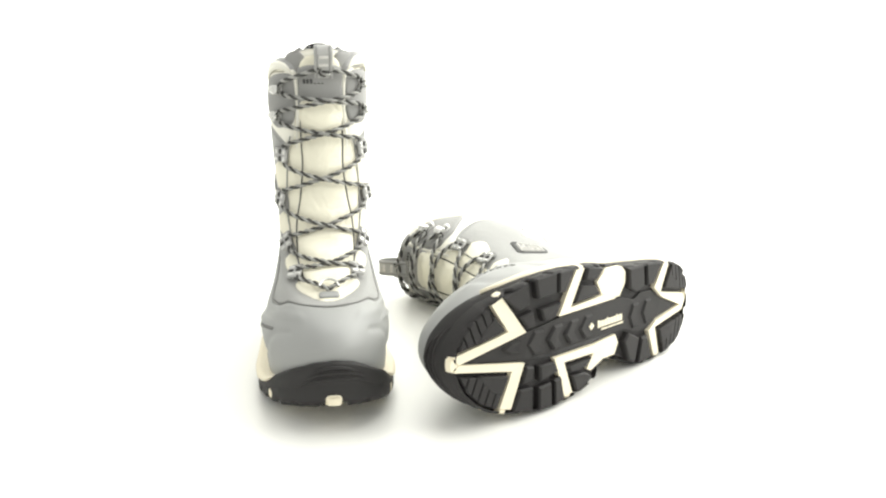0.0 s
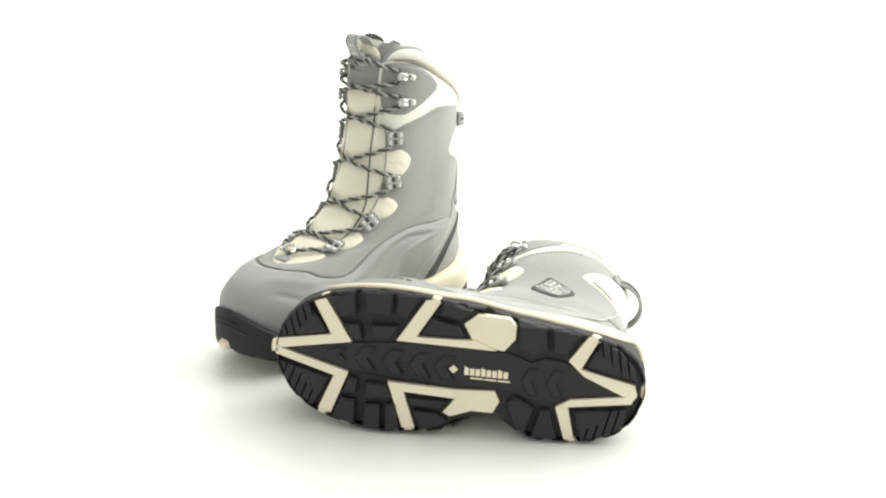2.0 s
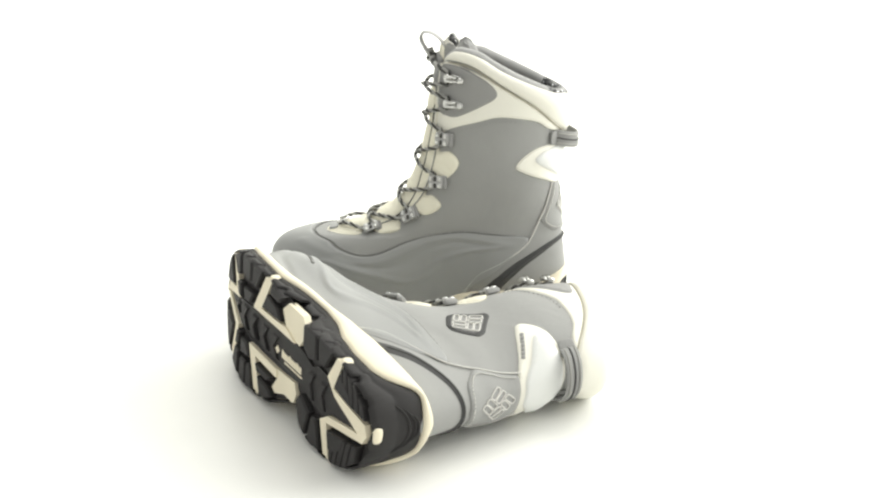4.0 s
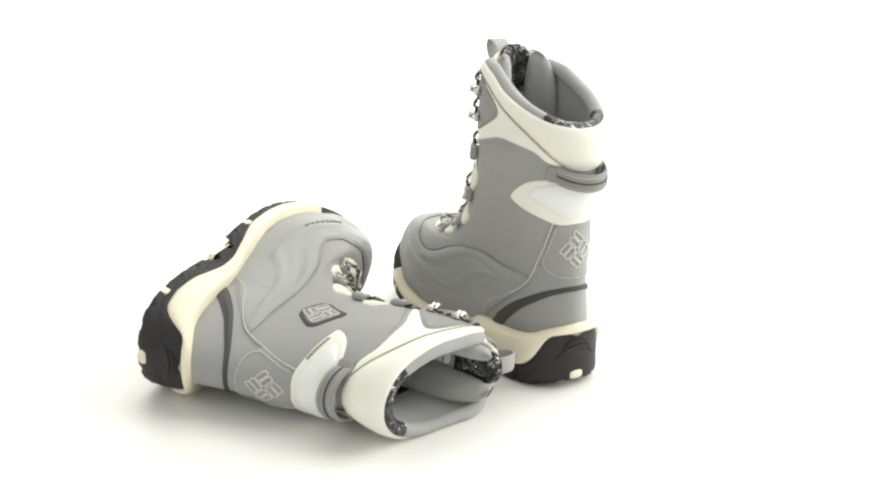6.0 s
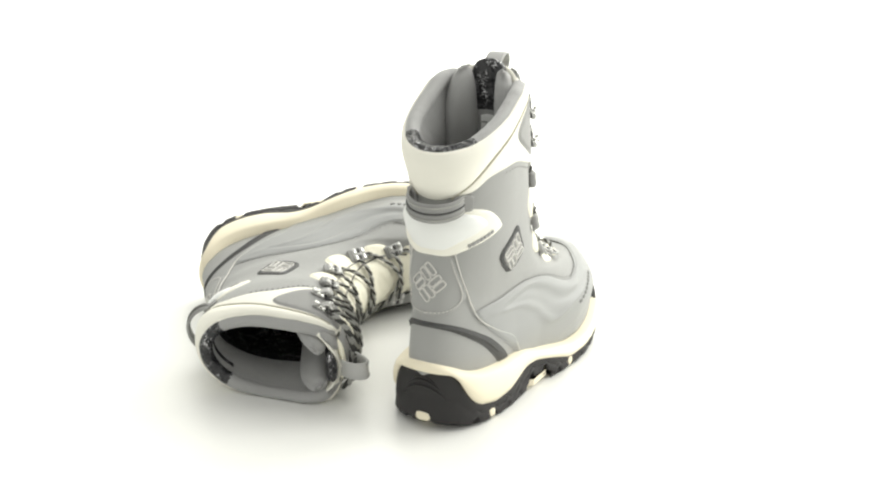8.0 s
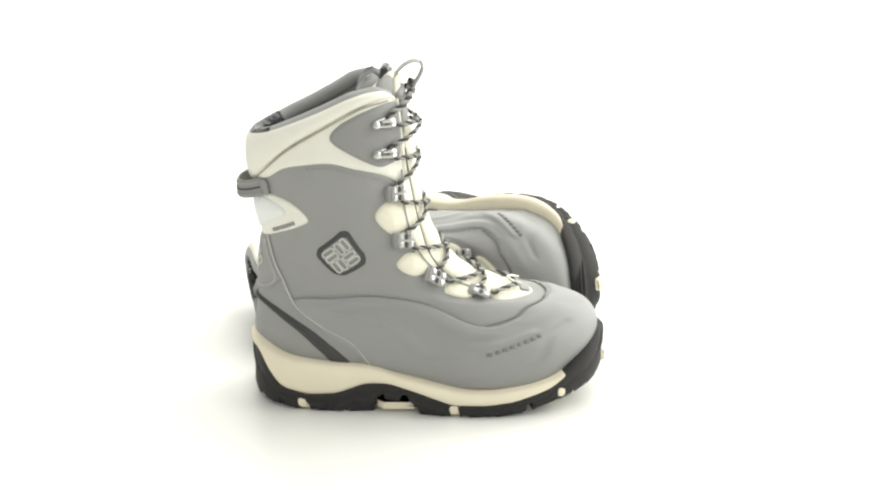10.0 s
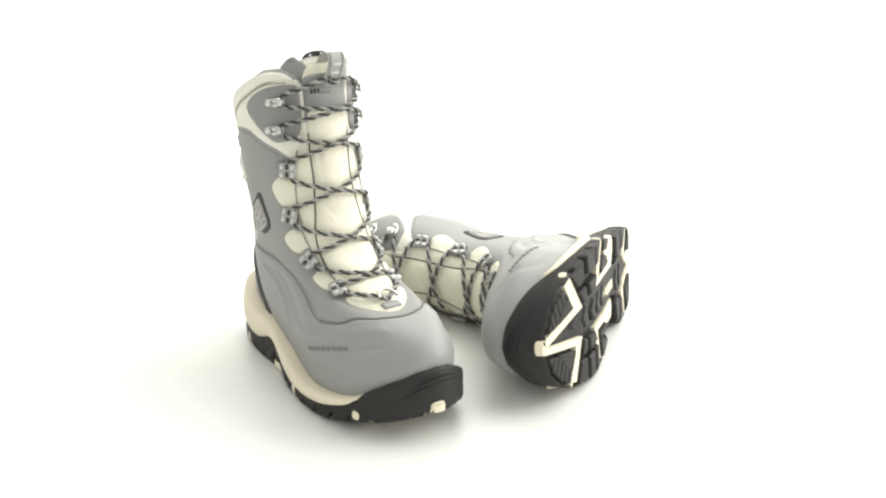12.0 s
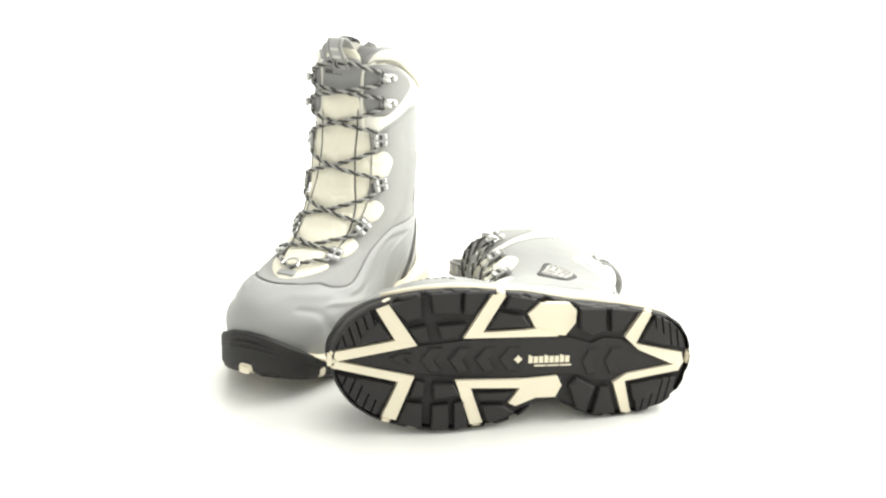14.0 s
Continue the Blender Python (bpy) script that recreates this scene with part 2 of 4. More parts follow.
def panel(name, pts, mat, boot, side, thick=0.0015, puff=0.0, rim=0.0015, reach=0.02, relief=None, label="", round_corners=True, step=0.003, base=0.0):
    """A patch sewn on the skin: its outline in (a, v), a rounded edge, a padded middle."""
    loop = curve_through(pts, 10, True) if round_corners else np.asarray(pts, float)
    loop = resampled(loop * (KA, KV), step * 0.7, True)
    lo, hi = loop.min(0), loop.max(0)
    gx, gy = np.meshgrid(np.arange(lo[0], hi[0], step), np.arange(lo[1], hi[1], step), indexing="ij")
    gx = gx + (np.arange(gx.shape[1]) % 2 * 0.5 * step)[None, :]
    g = np.stack([gx.ravel(), gy.ravel()], 1)
    g = g[inside(g, loop)]
    d = np.sqrt(((g[:, None, :] - loop[None, :, :]) ** 2).sum(-1)).min(1) if len(g) else np.zeros(0)
    g = g[d > step * 0.45]
    # a second ring close to the edge keeps it crisp
    t = np.roll(loop, -1, 0) - np.roll(loop, 1, 0)
    t /= np.maximum(np.linalg.norm(t, axis=1, keepdims=True), 1e-12)
    area = np.sum(loop[:, 0] * np.roll(loop[:, 1], -1) - loop[:, 1] * np.roll(loop[:, 0], -1))
    inn = np.stack([-t[:, 1], t[:, 0]], 1) * np.sign(area)
    ring = loop + inn * rim * 0.6
    if len(g):
        dr = np.sqrt(((g[:, None, :] - ring[None, :, :]) ** 2).sum(-1)).min(1)
        g = g[dr > step * 0.4]
    every = np.concatenate([loop, ring, g])
    n = len(loop)
    vs, _, fs, *_ = delaunay_2d_cdt([Vector(p) for p in every], [], [tuple(range(n))], 1, 1e-7)
    flat = np.array([tuple(p) for p in vs])
    d = np.sqrt(((flat[:, None, :] - loop[None, :, :]) ** 2).sum(-1)).min(1)
    k = np.clip(d / rim, 0, 1)
    h = base + thick * np.sqrt(np.maximum(1 - (1 - k) ** 2, 0)) + puff * (1 - (1 - np.clip(d / reach, 0, 1)) ** 2)
    av = flat / (KA, KV)
    if relief is not None:
        h = h + relief(av) * np.clip(d / 0.006, 0, 1)
    top = lifted(av, h)
    skirt = lifted(loop / (KA, KV), np.full(n, -0.001))
    m = len(top)
    edge = [int(np.argmin(((flat - p) ** 2).sum(1))) for p in loop]
    faces = [tuple(f) for f in fs] + [(edge[i], m + i, m + (i + 1) % n, edge[(i + 1) % n]) for i in range(n)]
    return mesh(name, np.concatenate([top, skirt]), faces, mat, boot, label, side=side)


def thick_line(pts, width, taper=False):
    """The outline of a bent strip of one width, in a plane."""
    p = np.asarray(pts, float)
    d = np.diff(p, axis=0)
    d /= np.linalg.norm(d, axis=1, keepdims=True)
    n = np.stack([-d[:, 1], d[:, 0]], 1)
    m = np.concatenate([n[:1], n[:-1] + n[1:], n[-1:]])
    l = np.linalg.norm(m, axis=1, keepdims=True)
    m = m / l
    scale = np.ones(len(p))
    scale[1:-1] = np.minimum(1 / np.maximum((m[1:-1] * n[1:]).sum(1), 0.25), 2.4)
    off = m * (scale * width / 2)[:, None]
    return np.concatenate([p + off, (p - off)[::-1]])


def tube(path, r, sides=8, closed=False):
    """Vertices and faces of a round tube along a path."""
    p = np.asarray(path, float)
    t = np.gradient(p, axis=0) if not closed else np.roll(p, -1, 0) - np.roll(p, 1, 0)
    t /= np.maximum(np.linalg.norm(t, axis=1, keepdims=True), 1e-12)
    ref = np.array([0.3, 0.2, 0.93])
    u = np.cross(t, ref)
    u /= np.maximum(np.linalg.norm(u, axis=1, keepdims=True), 1e-9)
    w = np.cross(t, u)
    ang = np.linspace(0, 2 * np.pi, sides + 1)
    r = np.broadcast_to(np.asarray(r, float), (len(p),))
    g = p[:, None, :] + r[:, None, None] * (np.cos(ang)[None, :, None] * u[:, None, :] + np.sin(ang)[None, :, None] * w[:, None, :])
    return grid(g, wrap=closed)


def cord(name, av, r, mat, boot, side, h=0.0, label="", step=0.002):
    p = resampled(lifted(curve_through(av, 10), np.full((len(av) - 1) * 10 + 1, h)), step)
    v, f = tube(p, r, 6)
    return mesh(name, v, f, mat, boot, label, side=side)


def merged(pieces):
    vs, fs, n = [], [], 0
    for v, f in pieces:
        vs.append(np.asarray(v, float))
        fs += [tuple(i + n for i in q) for q in f]
        n += len(v)
    return np.concatenate(vs), fs


def pebble(sx, sy, sz, e=0.35, nu=14, nv=8):
    """A rounded block of those full sizes."""
    u, w = np.meshgrid(np.linspace(-np.pi, np.pi, nu + 1), np.linspace(-np.pi / 2, np.pi / 2, nv + 1), indexing="ij")
    f = lambda c: np.sign(c) * np.abs(c) ** e
    return grid(np.stack([sx / 2 * f(np.cos(w)) * f(np.cos(u)), sy / 2 * f(np.cos(w)) * f(np.sin(u)), sz / 2 * f(np.sin(w))], -1))


def put(piece, frame_, shift=(0, 0, 0)):
    r, o = frame_
    return (np.asarray(piece[0]) + np.asarray(shift)) @ r.T + o, piece[1]


def stitches(name, av, mat, boot, side, h, gap=0.0035, length=0.0022, width=0.0007):
    """A row of small thread stitches along a line on the skin."""
    line = resampled(curve_through(av, 14) * (KA, KV), gap) / (KA, KV)
    p = lifted(line, np.full(len(line), h))
    t = np.gradient(p, axis=0)
    t /= np.linalg.norm(t, axis=1, keepdims=True)
    n = lifted(line, np.full(len(line), h + 1e-3)) - p
    n /= np.linalg.norm(n, axis=1, keepdims=True)
    w = np.cross(n, t)
    box = pebble(length, width, width, 0.5, 6, 4)
    return mesh(name, *merged([((box[0] @ np.stack([t[i], w[i], n[i]])) + p[i], box[1]) for i in range(len(p))]), mat, boot, side=side)


def ridge(lines):
    """Relief for a panel: soft raised lines (points, height, half width)."""
    rows = [(resampled(curve_through(p, 10) * (KA, KV), 0.002), h, w) for p, h, w in lines]

    def relief(av):
        q = av * (KA, KV)
        out = np.zeros(len(q))
        for line, h, w in rows:
            d = np.sqrt(((q[:, None, :] - line[None, :, :]) ** 2).sum(-1)).min(1)
            out += h * np.exp(-((d / w) ** 2))
        return out
    return relief


# ---- the sole ----
def smoothrow(x, xs, ys, soft=1.0):
    x = np.asarray(x, float)
    return sum(np.interp(x + d * soft, xs, ys) for d in (-0.012, -0.006, 0, 0.006, 0.012)) / 5


def drawn_in(q):
    """Place round the half outline; the toe bumper reaches less far back along the inner side."""
    k = np.minimum(q, 1 - q)
    return k - np.where(q > 0.5, 0.016, 0.006) * np.clip((k - 0.33) / 0.04, 0, 1) * np.clip((0.5 - k) / 0.05, 0, 1)


def dark_top(q):
    q = drawn_in(q)
    return smoothrow(q, [0, .037, .046, .055, .07, .1, .135, .167, .195, .23, .27, .31, .34, .38, .41, .44, .47, .5],
                     [.051, .050, .041, .029, .020, .016, .018, .0264, .027, .021, .0118, .012, .0145, .024, .0385, .049, .0565, .0590], 0.5)


def cream_top(q):
    return np.maximum(smoothrow(drawn_in(q), [0, .03, .05, .0675, .085, .12, .1775, .2, .2475, .28, .31, .3525, .3925, .41, .5],
                      [.060, .0545, .0485, .0448, .0425, .0405, .0385, .0327, .0257, .0207, .0200, .0235, .0305, .0375, .03]), dark_top(q) - 0.003)


def tread(x):
    return np.interp(x, [0, .02, .04, .2, .225, .26, .294], [.006, .002, 0, 0, .003, .011, .022])


def prism(poly, depth=0.007, inset=0.0012, low=0.0):
    """A tread block: its outline in plan, from the sole's base down to the ground line."""
    p = np.asarray(poly, float)
    if np.sum(p[:, 0] * np.roll(p[:, 1], -1) - p[:, 1] * np.roll(p[:, 0], -1)) < 0:
        p = p[::-1]
    n = len(p)
    c = p.mean(0)
    d = np.linalg.norm(p - c, axis=1, keepdims=True)
    q = c + (p - c) * np.maximum(1 - inset / d, 0.3)
    z = tread(p[:, 0]) + low
    v = np.concatenate([np.column_stack([p, z + depth]), np.column_stack([p, z + inset]), np.column_stack([q, tread(q[:, 0]) + low])])
    f = [(k * n + i, (k + 1) * n + i, (k + 1) * n + (i + 1) % n, k * n + (i + 1) % n) for k in (0, 1) for i in range(n)]
    return v, f + [tuple(range(3 * n - 1, 2 * n - 1, -1))]


def sliced(poly, count, way, gap=0.0008):
    """Cuts a convex block across into slices with narrow gaps."""
    p = np.asarray(poly, float)
    w = np.asarray(way, float) / np.linalg.norm(way)
    s = p @ w
    cuts = np.linspace(s.min(), s.max(), count + 1)

    def clip(pts, lim, sign):
        out = []
        for a, b in zip(pts, np.roll(pts, -1, 0)):
            da, db = sign * (a @ w - lim), sign * (b @ w - lim)
            if da >= 0:
                out.append(a)
            if da * db < 0:
                out.append(a + (b - a) * da / (da - db))
        return np.array(out)
    for i in range(count):
        c = clip(p, cuts[i] + (gap / 2 if i else 0), 1)
        if len(c) > 2:
            c = clip(c, cuts[i + 1] - (gap / 2 if i < count - 1 else 0), -1)
        if len(c) > 2:
            yield c


INSERTS = [  # cream pieces in the tread
    [(.2935, -.0066), (.2466, -.0197), (.2298, -.0165), (.2897, .0003)], [(.2466, -.0197), (.2625, -.0450), (.2520, -.0480), (.2298, -.0165)],
    [(.2935, .0058), (.2430, .0135), (.2312, .0087), (.2897, .0003)], [(.2430, .0135), (.2545, .0425), (.2440, .0452), (.2312, .0087)],
    [(.2960, -.0052), (.2897, .0003), (.2960, .0048), (.2968, 0)],
    [(.1946, -.0228), (.1735, -.0578), (.1625, -.0572), (.1795, -.0273)], [(.1946, -.0228), (.1795, -.0273), (.1340, -.0290), (.1180, -.0227)],
    [(.1439, -.0411), (.1340, -.0495), (.1097, -.0486), (.1042, -.0430), (.1042, -.0330), (.1121, -.0227), (.1350, -.0250), (.1380, -.0310)],
    [(.1994, .0115), (.1869, .0180), (.1760, .0470), (.1860, .0480)], [(.1994, .0115), (.1869, .0180), (.1460, .0193), (.1460, .0122)],
    [(.1470, .0125), (.1164, .0105), (.1122, .0187), (.1169, .0284), (.1320, .0285), (.1470, .0195)], [(.1320, .0280), (.1495, .0349), (.1553, .0321), (.1460, .0193)],
    [(.0627, -.0206), (.0533, -.0145), (.0420, -.0390), (.0500, -.0410)], [(.0627, -.0206), (.0530, -.0150), (.0500, -.0095)],
    [(.0530, -.0150), (.0108, -.0051), (.0178, .0045), (.0500, -.0095)], [(.0694, .0175), (.0598, .0163), (.0530, .0420), (.0605, .0428)],
    [(.0694, .0175), (.0590, .0105), (.0598, .0163)], [(.0590, .0105), (.0178, .0045), (.0120, .0100), (.0598, .0163)],
    [(.0178, .0045), (.0112, -.0048), (.0085, .0030), (.0125, .0095)]]
TOE_LUGS = [[(.2900, -.0095), (.2865, -.023), (.279, -.0330), (.2660, -.0425), (.2500, -.0215)], [(.2900, .0095), (.2840, .023), (.2725, .0350), (.2585, .0420), (.2470, .0160)]]
FORE_LUGS = [[(.252, -.048), (.229, -.0570), (.227, -.039), (.238, -.035)], [(.237, -.030), (.224, -.033), (.221, -.020), (.229, -.0195)],
             [(.222, -.0590), (.199, -.0605), (.199, -.0430), (.219, -.042)], [(.196, -.0605), (.177, -.0605), (.188, -.042), (.196, -.043)],
             [(.216, -.033), (.193, -.035), (.199, -.024), (.212, -.022)],
             [(.230, .012), (.223, .013), (.224, .025), (.2345, .026)], [(.236, .030), (.224, .030), (.224, .051), (.2430, .0470)],
             [(.217, .014), (.201, .014), (.1955, .023), (.216, .027)], [(.217, .032), (.204, .0305), (.203, .0520), (.217, .0525)], [(.200, .030), (.1925, .0285), (.188, .0500), (.199, .0520)]]
MID_LUGS = [[(.160, -.0575), (.138, -.0530), (.147, -.0445), (.163, -.047)], [(.168, -.044), (.148, -.040), (.142, -.0315), (.176, -.0305)],
            [(.183, .0225), (.152, .0220), (.158, .028), (.180, .028)], [(.178, .032), (.160, .0330), (.151, .0385), (.158, .0440), (.172, .0480)]]
HEEL_LUGS = [[(.102, -.0455), (.081, -.0455), (.079, -.026), (.091, -.022), (.101, -.028)], [(.077, -.0455), (.0545, -.0430), (.066, -.0255), (.075, -.0255)],
             [(.107, .0185), (.101, .012), (.085, .020), (.091, .0420), (.0995, .0375)], [(.081, .0210), (.0735, .0200), (.066, .0430), (.086, .0440)]]
HEEL_SECTORS = [[(.0395, -.0395), (.024, -.0325), (.0125, -.0195), (.0085, -.0085), (.0490, -.0185)], [(.0550, .0195), (.0140, .0130), (.0165, .0285), (.029, .0380), (.0490, .0425)]]
CHANNEL = [(.228, -.0155), (.194, -.0205), (.138, -.0215), (.108, -.021), (.090, -.0155), (.080, -.020), (.0645, -.0185), (.048, -.008), (.022, .0035), (.056, .0085),
           (.069, .0155), (.085, .0150), (.103, .0090), (.118, .0085), (.148, .0105), (.199, .0100), (.229, .0070), (.284, .0003)]


def build_sole(boot, side):
    n = 420
    o = outline(n)
    q = np.arange(n) / n
    t = np.roll(o, -1, 0) - np.roll(o, 1, 0)
    t /= np.linalg.norm(t, axis=1)[:, None]
    inw = np.stack([-t[:, 1], t[:, 0]], 1)
    girth = np.linalg.norm(np.diff(np.concatenate([o, o[:1]]), axis=0), axis=1).sum()
    beat = np.sin(q * girth / 0.0205 * 2 * np.pi)
    notch = 0.0012 + 0.0055 * np.clip((beat - 0.45) / 0.2, 0, 1) * np.interp(o[:, 0], [.01, .03, .24, .265], [0.3, 1, 1, 0.25])
    zd, zc, zb = dark_top(q), cream_top(q), tread(o[:, 0]) + notch
    arch = np.interp(o[:, 0], [.095, .11, .13, .145], [0, 1, 1, 0]) * 0.004
    zb = zb + arch * 2.5
    rows = [np.column_stack([o + inw * d, zb + (zd - zb) * f]) for f, d in
            ((0.0, 0.0022), (0.0, 0.0012), (0.12, 0.0), (0.45, 0.0003), (0.5, 0.0009), (0.55, 0.0003), (0.75, 0.0004), (0.93, 0.0008), (1.0, 0.002), (1.0, 0.009))]
    v, f = grid(np.stack(rows, 1), wrap=True)
    outsole = mesh("outsole", v, f, RUBBER, boot, "dark rubber outsole with deep cleats", side=side)
    hide = np.where(zc < zd + 0.0005, 0.004, 0.0)[:, None]
    rows = [np.column_stack([o + inw * (d + hide), zd - 0.001 + (zc - zd + 0.001) * f]) for f, d in
            ((0.0, 0.006), (0.0, 0.0004), (0.15, -0.0014), (0.45, -0.0017), (0.7, -0.0008), (0.9, 0.0006), (1.0, 0.0024), (1.0, 0.012))]
    v, f = grid(np.stack(rows, 1), wrap=True)
    mesh("midsole", v, f, FOAM, boot, "cream foam midsole", side=side)
    tri = delaunay_2d_cdt([Vector(p) for p in o + inw * 0.003], [], [tuple(range(n))], 1, 1e-6)
    mesh("sole_plate", [(p.x, p.y, float(tread(p.x)) + 0.0064) for p in tri[0]], tri[2], RUBBER, outsole, smooth=False, side=side)

    def block(poly, mat, name, **more):
        v, f = prism(poly, **more)
        mesh(name, v, f, mat, outsole, smooth=False, side=side)
    for p, way in [(TOE_LUGS[0], (1, .35)), (TOE_LUGS[1], (1, -.35)), (HEEL_SECTORS[0], (1, .2)), (HEEL_SECTORS[1], (1, -.2))]:
        mid = np.asarray(p).mean(0)
        for c in sliced(mid + (np.asarray(p) - mid) * .94, 6, way, 0.0011):
            block(c, RUBBER, "lug", inset=0.0007)
        heart = np.asarray(p[-1] if p is not HEEL_SECTORS[1] else p[0])
        block(heart + (np.asarray(p) - heart) * .60, RUBBER, "lug", low=-0.0003, depth=0.0073)
    for p in FORE_LUGS + MID_LUGS + HEEL_LUGS:
        block(p, RUBBER, "lug", inset=0.0016)
    v, f = prism(CHANNEL, low=0.0042, depth=0.003, inset=0.0003)
    mesh("channel_plate", v, f, RUBBER, outsole, smooth=False, side=side)
    for x in (.243, .220, .198, .177, .158):
        w = 0.005 if x > .23 else 0.0105
        block([(x, -w - .005), (x - .010, -w - .005), (x - .003, -.005), (x - .010, w - .005), (x, w - .005), (x + .008, -.005)], RUBBER, "lug", low=0.0026, depth=0.004, inset=0.002)
    for x in (.092, .073):
        block([(x, -.012), (x - .008, -.012), (x - .003, -.001), (x - .008, .011), (x, .011), (x + .006, -.001)], RUBBER, "lug", low=0.0024, depth=0.004, inset=0.002)
    for i, p in enumerate(INSERTS):
        block(p, FOAM, "tread_insert", low=(0.0034 if i in (7, 10, 11) else 0.0019) + 0.00007 * (i % 3), depth=0.006, inset=0.0002)
    # pale studs where the inserts meet the wall
    for x, y in ((.297, 0), (.254, -.051), (.166, -.0595), (.043, -.0410), (.251, .0475), (.180, .0515), (.056, .045), (-.0005, 0)):
        end = abs(y) < 0.01
        stud = pebble(.0130 if end else .0088, .005, .0080 if end else .0088, 0.7)
        i = int(np.argmin(((o - (x, y)) ** 2).sum(1)))
        r = np.stack([np.append(t[i], 0), np.append(inw[i], 0), (0, 0, 1.0)], 1)
        v, f = put(stud, (r, np.array([*o[i], float(tread(x)) + (0.0060 if end else 0.0068)])), (0, 0.0014 if end else 0.0021, 0))
        mesh("stud", v, f, FOAM, outsole, "cream stud", side=side)
    # raised ribs on the toe and heel bumpers
    for q0, wide, z0, rise in ((.5, .045, .036, .010), (.5, .036, .043, .008), (.5, .026, .049, .006), (1.0, .030, .026, .012), (1.0, .024, .033, .010), (1.0, .016, .040, .006)):
        s = np.linspace(-1, 1, 40)
        i = ((q0 + wide * s) % 1) * n
        xy = np.stack([np.interp(i, np.arange(n + 1), np.append(o[:, k], o[0, k])) for k in (0, 1)], 1)
        nr = np.stack([np.interp(i, np.arange(n + 1), np.append(inw[:, k], inw[0, k])) for k in (0, 1)], 1)
        v, f = tube(np.column_stack([xy + nr * 0.0004, z0 + rise * (1 - s ** 2)]), 0.0012 * (1.05 - s ** 4), 6)
        mesh("bumper_rib", v, f, RUBBER, outsole, side=side)
    # maker's mark between the arches, as plain shapes
    mark = [[(.153, -.004), (.1495, -.0075), (.146, -.004), (.1495, -.0005)]] + [[(.141 - .0043 * i, -.0075 if i in (0, 3, 6) else -.006), (.1375 - .0043 * i, -.006),
            (.1375 - .0043 * i, -.0005), (.141 - .0043 * i, -.0005)] for i in range(8)] + [[(.136 - .0105 * i, .001), (.1265 - .0105 * i, .001), (.1265 - .0105 * i, .0022), (.136 - .0105 * i, .0022)] for i in range(3)]
    for p in mark:
        block(p, FOAM, "mark", low=0.0034, depth=0.002, inset=0.0003)


# ---- the upper ----
RIM_A = [0.0, 0.10, 0.118, 0.135, 0.17, 0.25, 0.38, 0.52, 0.735, 0.85, 1.0]
RIM_V = [0.82, 0.82, 0.86, 0.930, 0.960, 0.978, 0.982, 0.965, 0.937, 0.930, 0.926]


def lift_in(a):
    """The inner side of the collar stands a little higher than the outer."""
    return 0.016 * np.exp(-((np.asarray(a, float) - 0.32) / 0.16) ** 2)


def rim(a):
    a = (np.asarray(a, float) + 1) % 2 - 1
    more = lift_in(a)
    a = np.abs(a)
    return (np.interp(a - 0.01, RIM_A, RIM_V) + np.interp(a, RIM_A, RIM_V) + np.interp(a + 0.01, RIM_A, RIM_V)) / 3 + more


def mirror(half):
    """Closes a half outline, given on the inner side from front to back or along, with its mirror."""
    back = [(-a, v) for a, v in reversed(half)]
    back = back[1:] if half[-1][0] == 0 else back
    back = back[:-1] if half[0][0] == 0 else back
    return half + back


def about_back(half):
    """The same round the heel line: points with a below 1, then their mirror beyond 1."""
    return half + [(2 - a, v) for a, v in reversed(half)]


LACE_OUT = [(-.237, .907), (-.246, .844), (-.215, .756), (-.250, .645), (-.238, .523), (-.205, .430)]
LACE_IN = [(.250, .920), (.256, .857), (.225, .768), (.258, .652), (.232, .530), (.190, .440)]


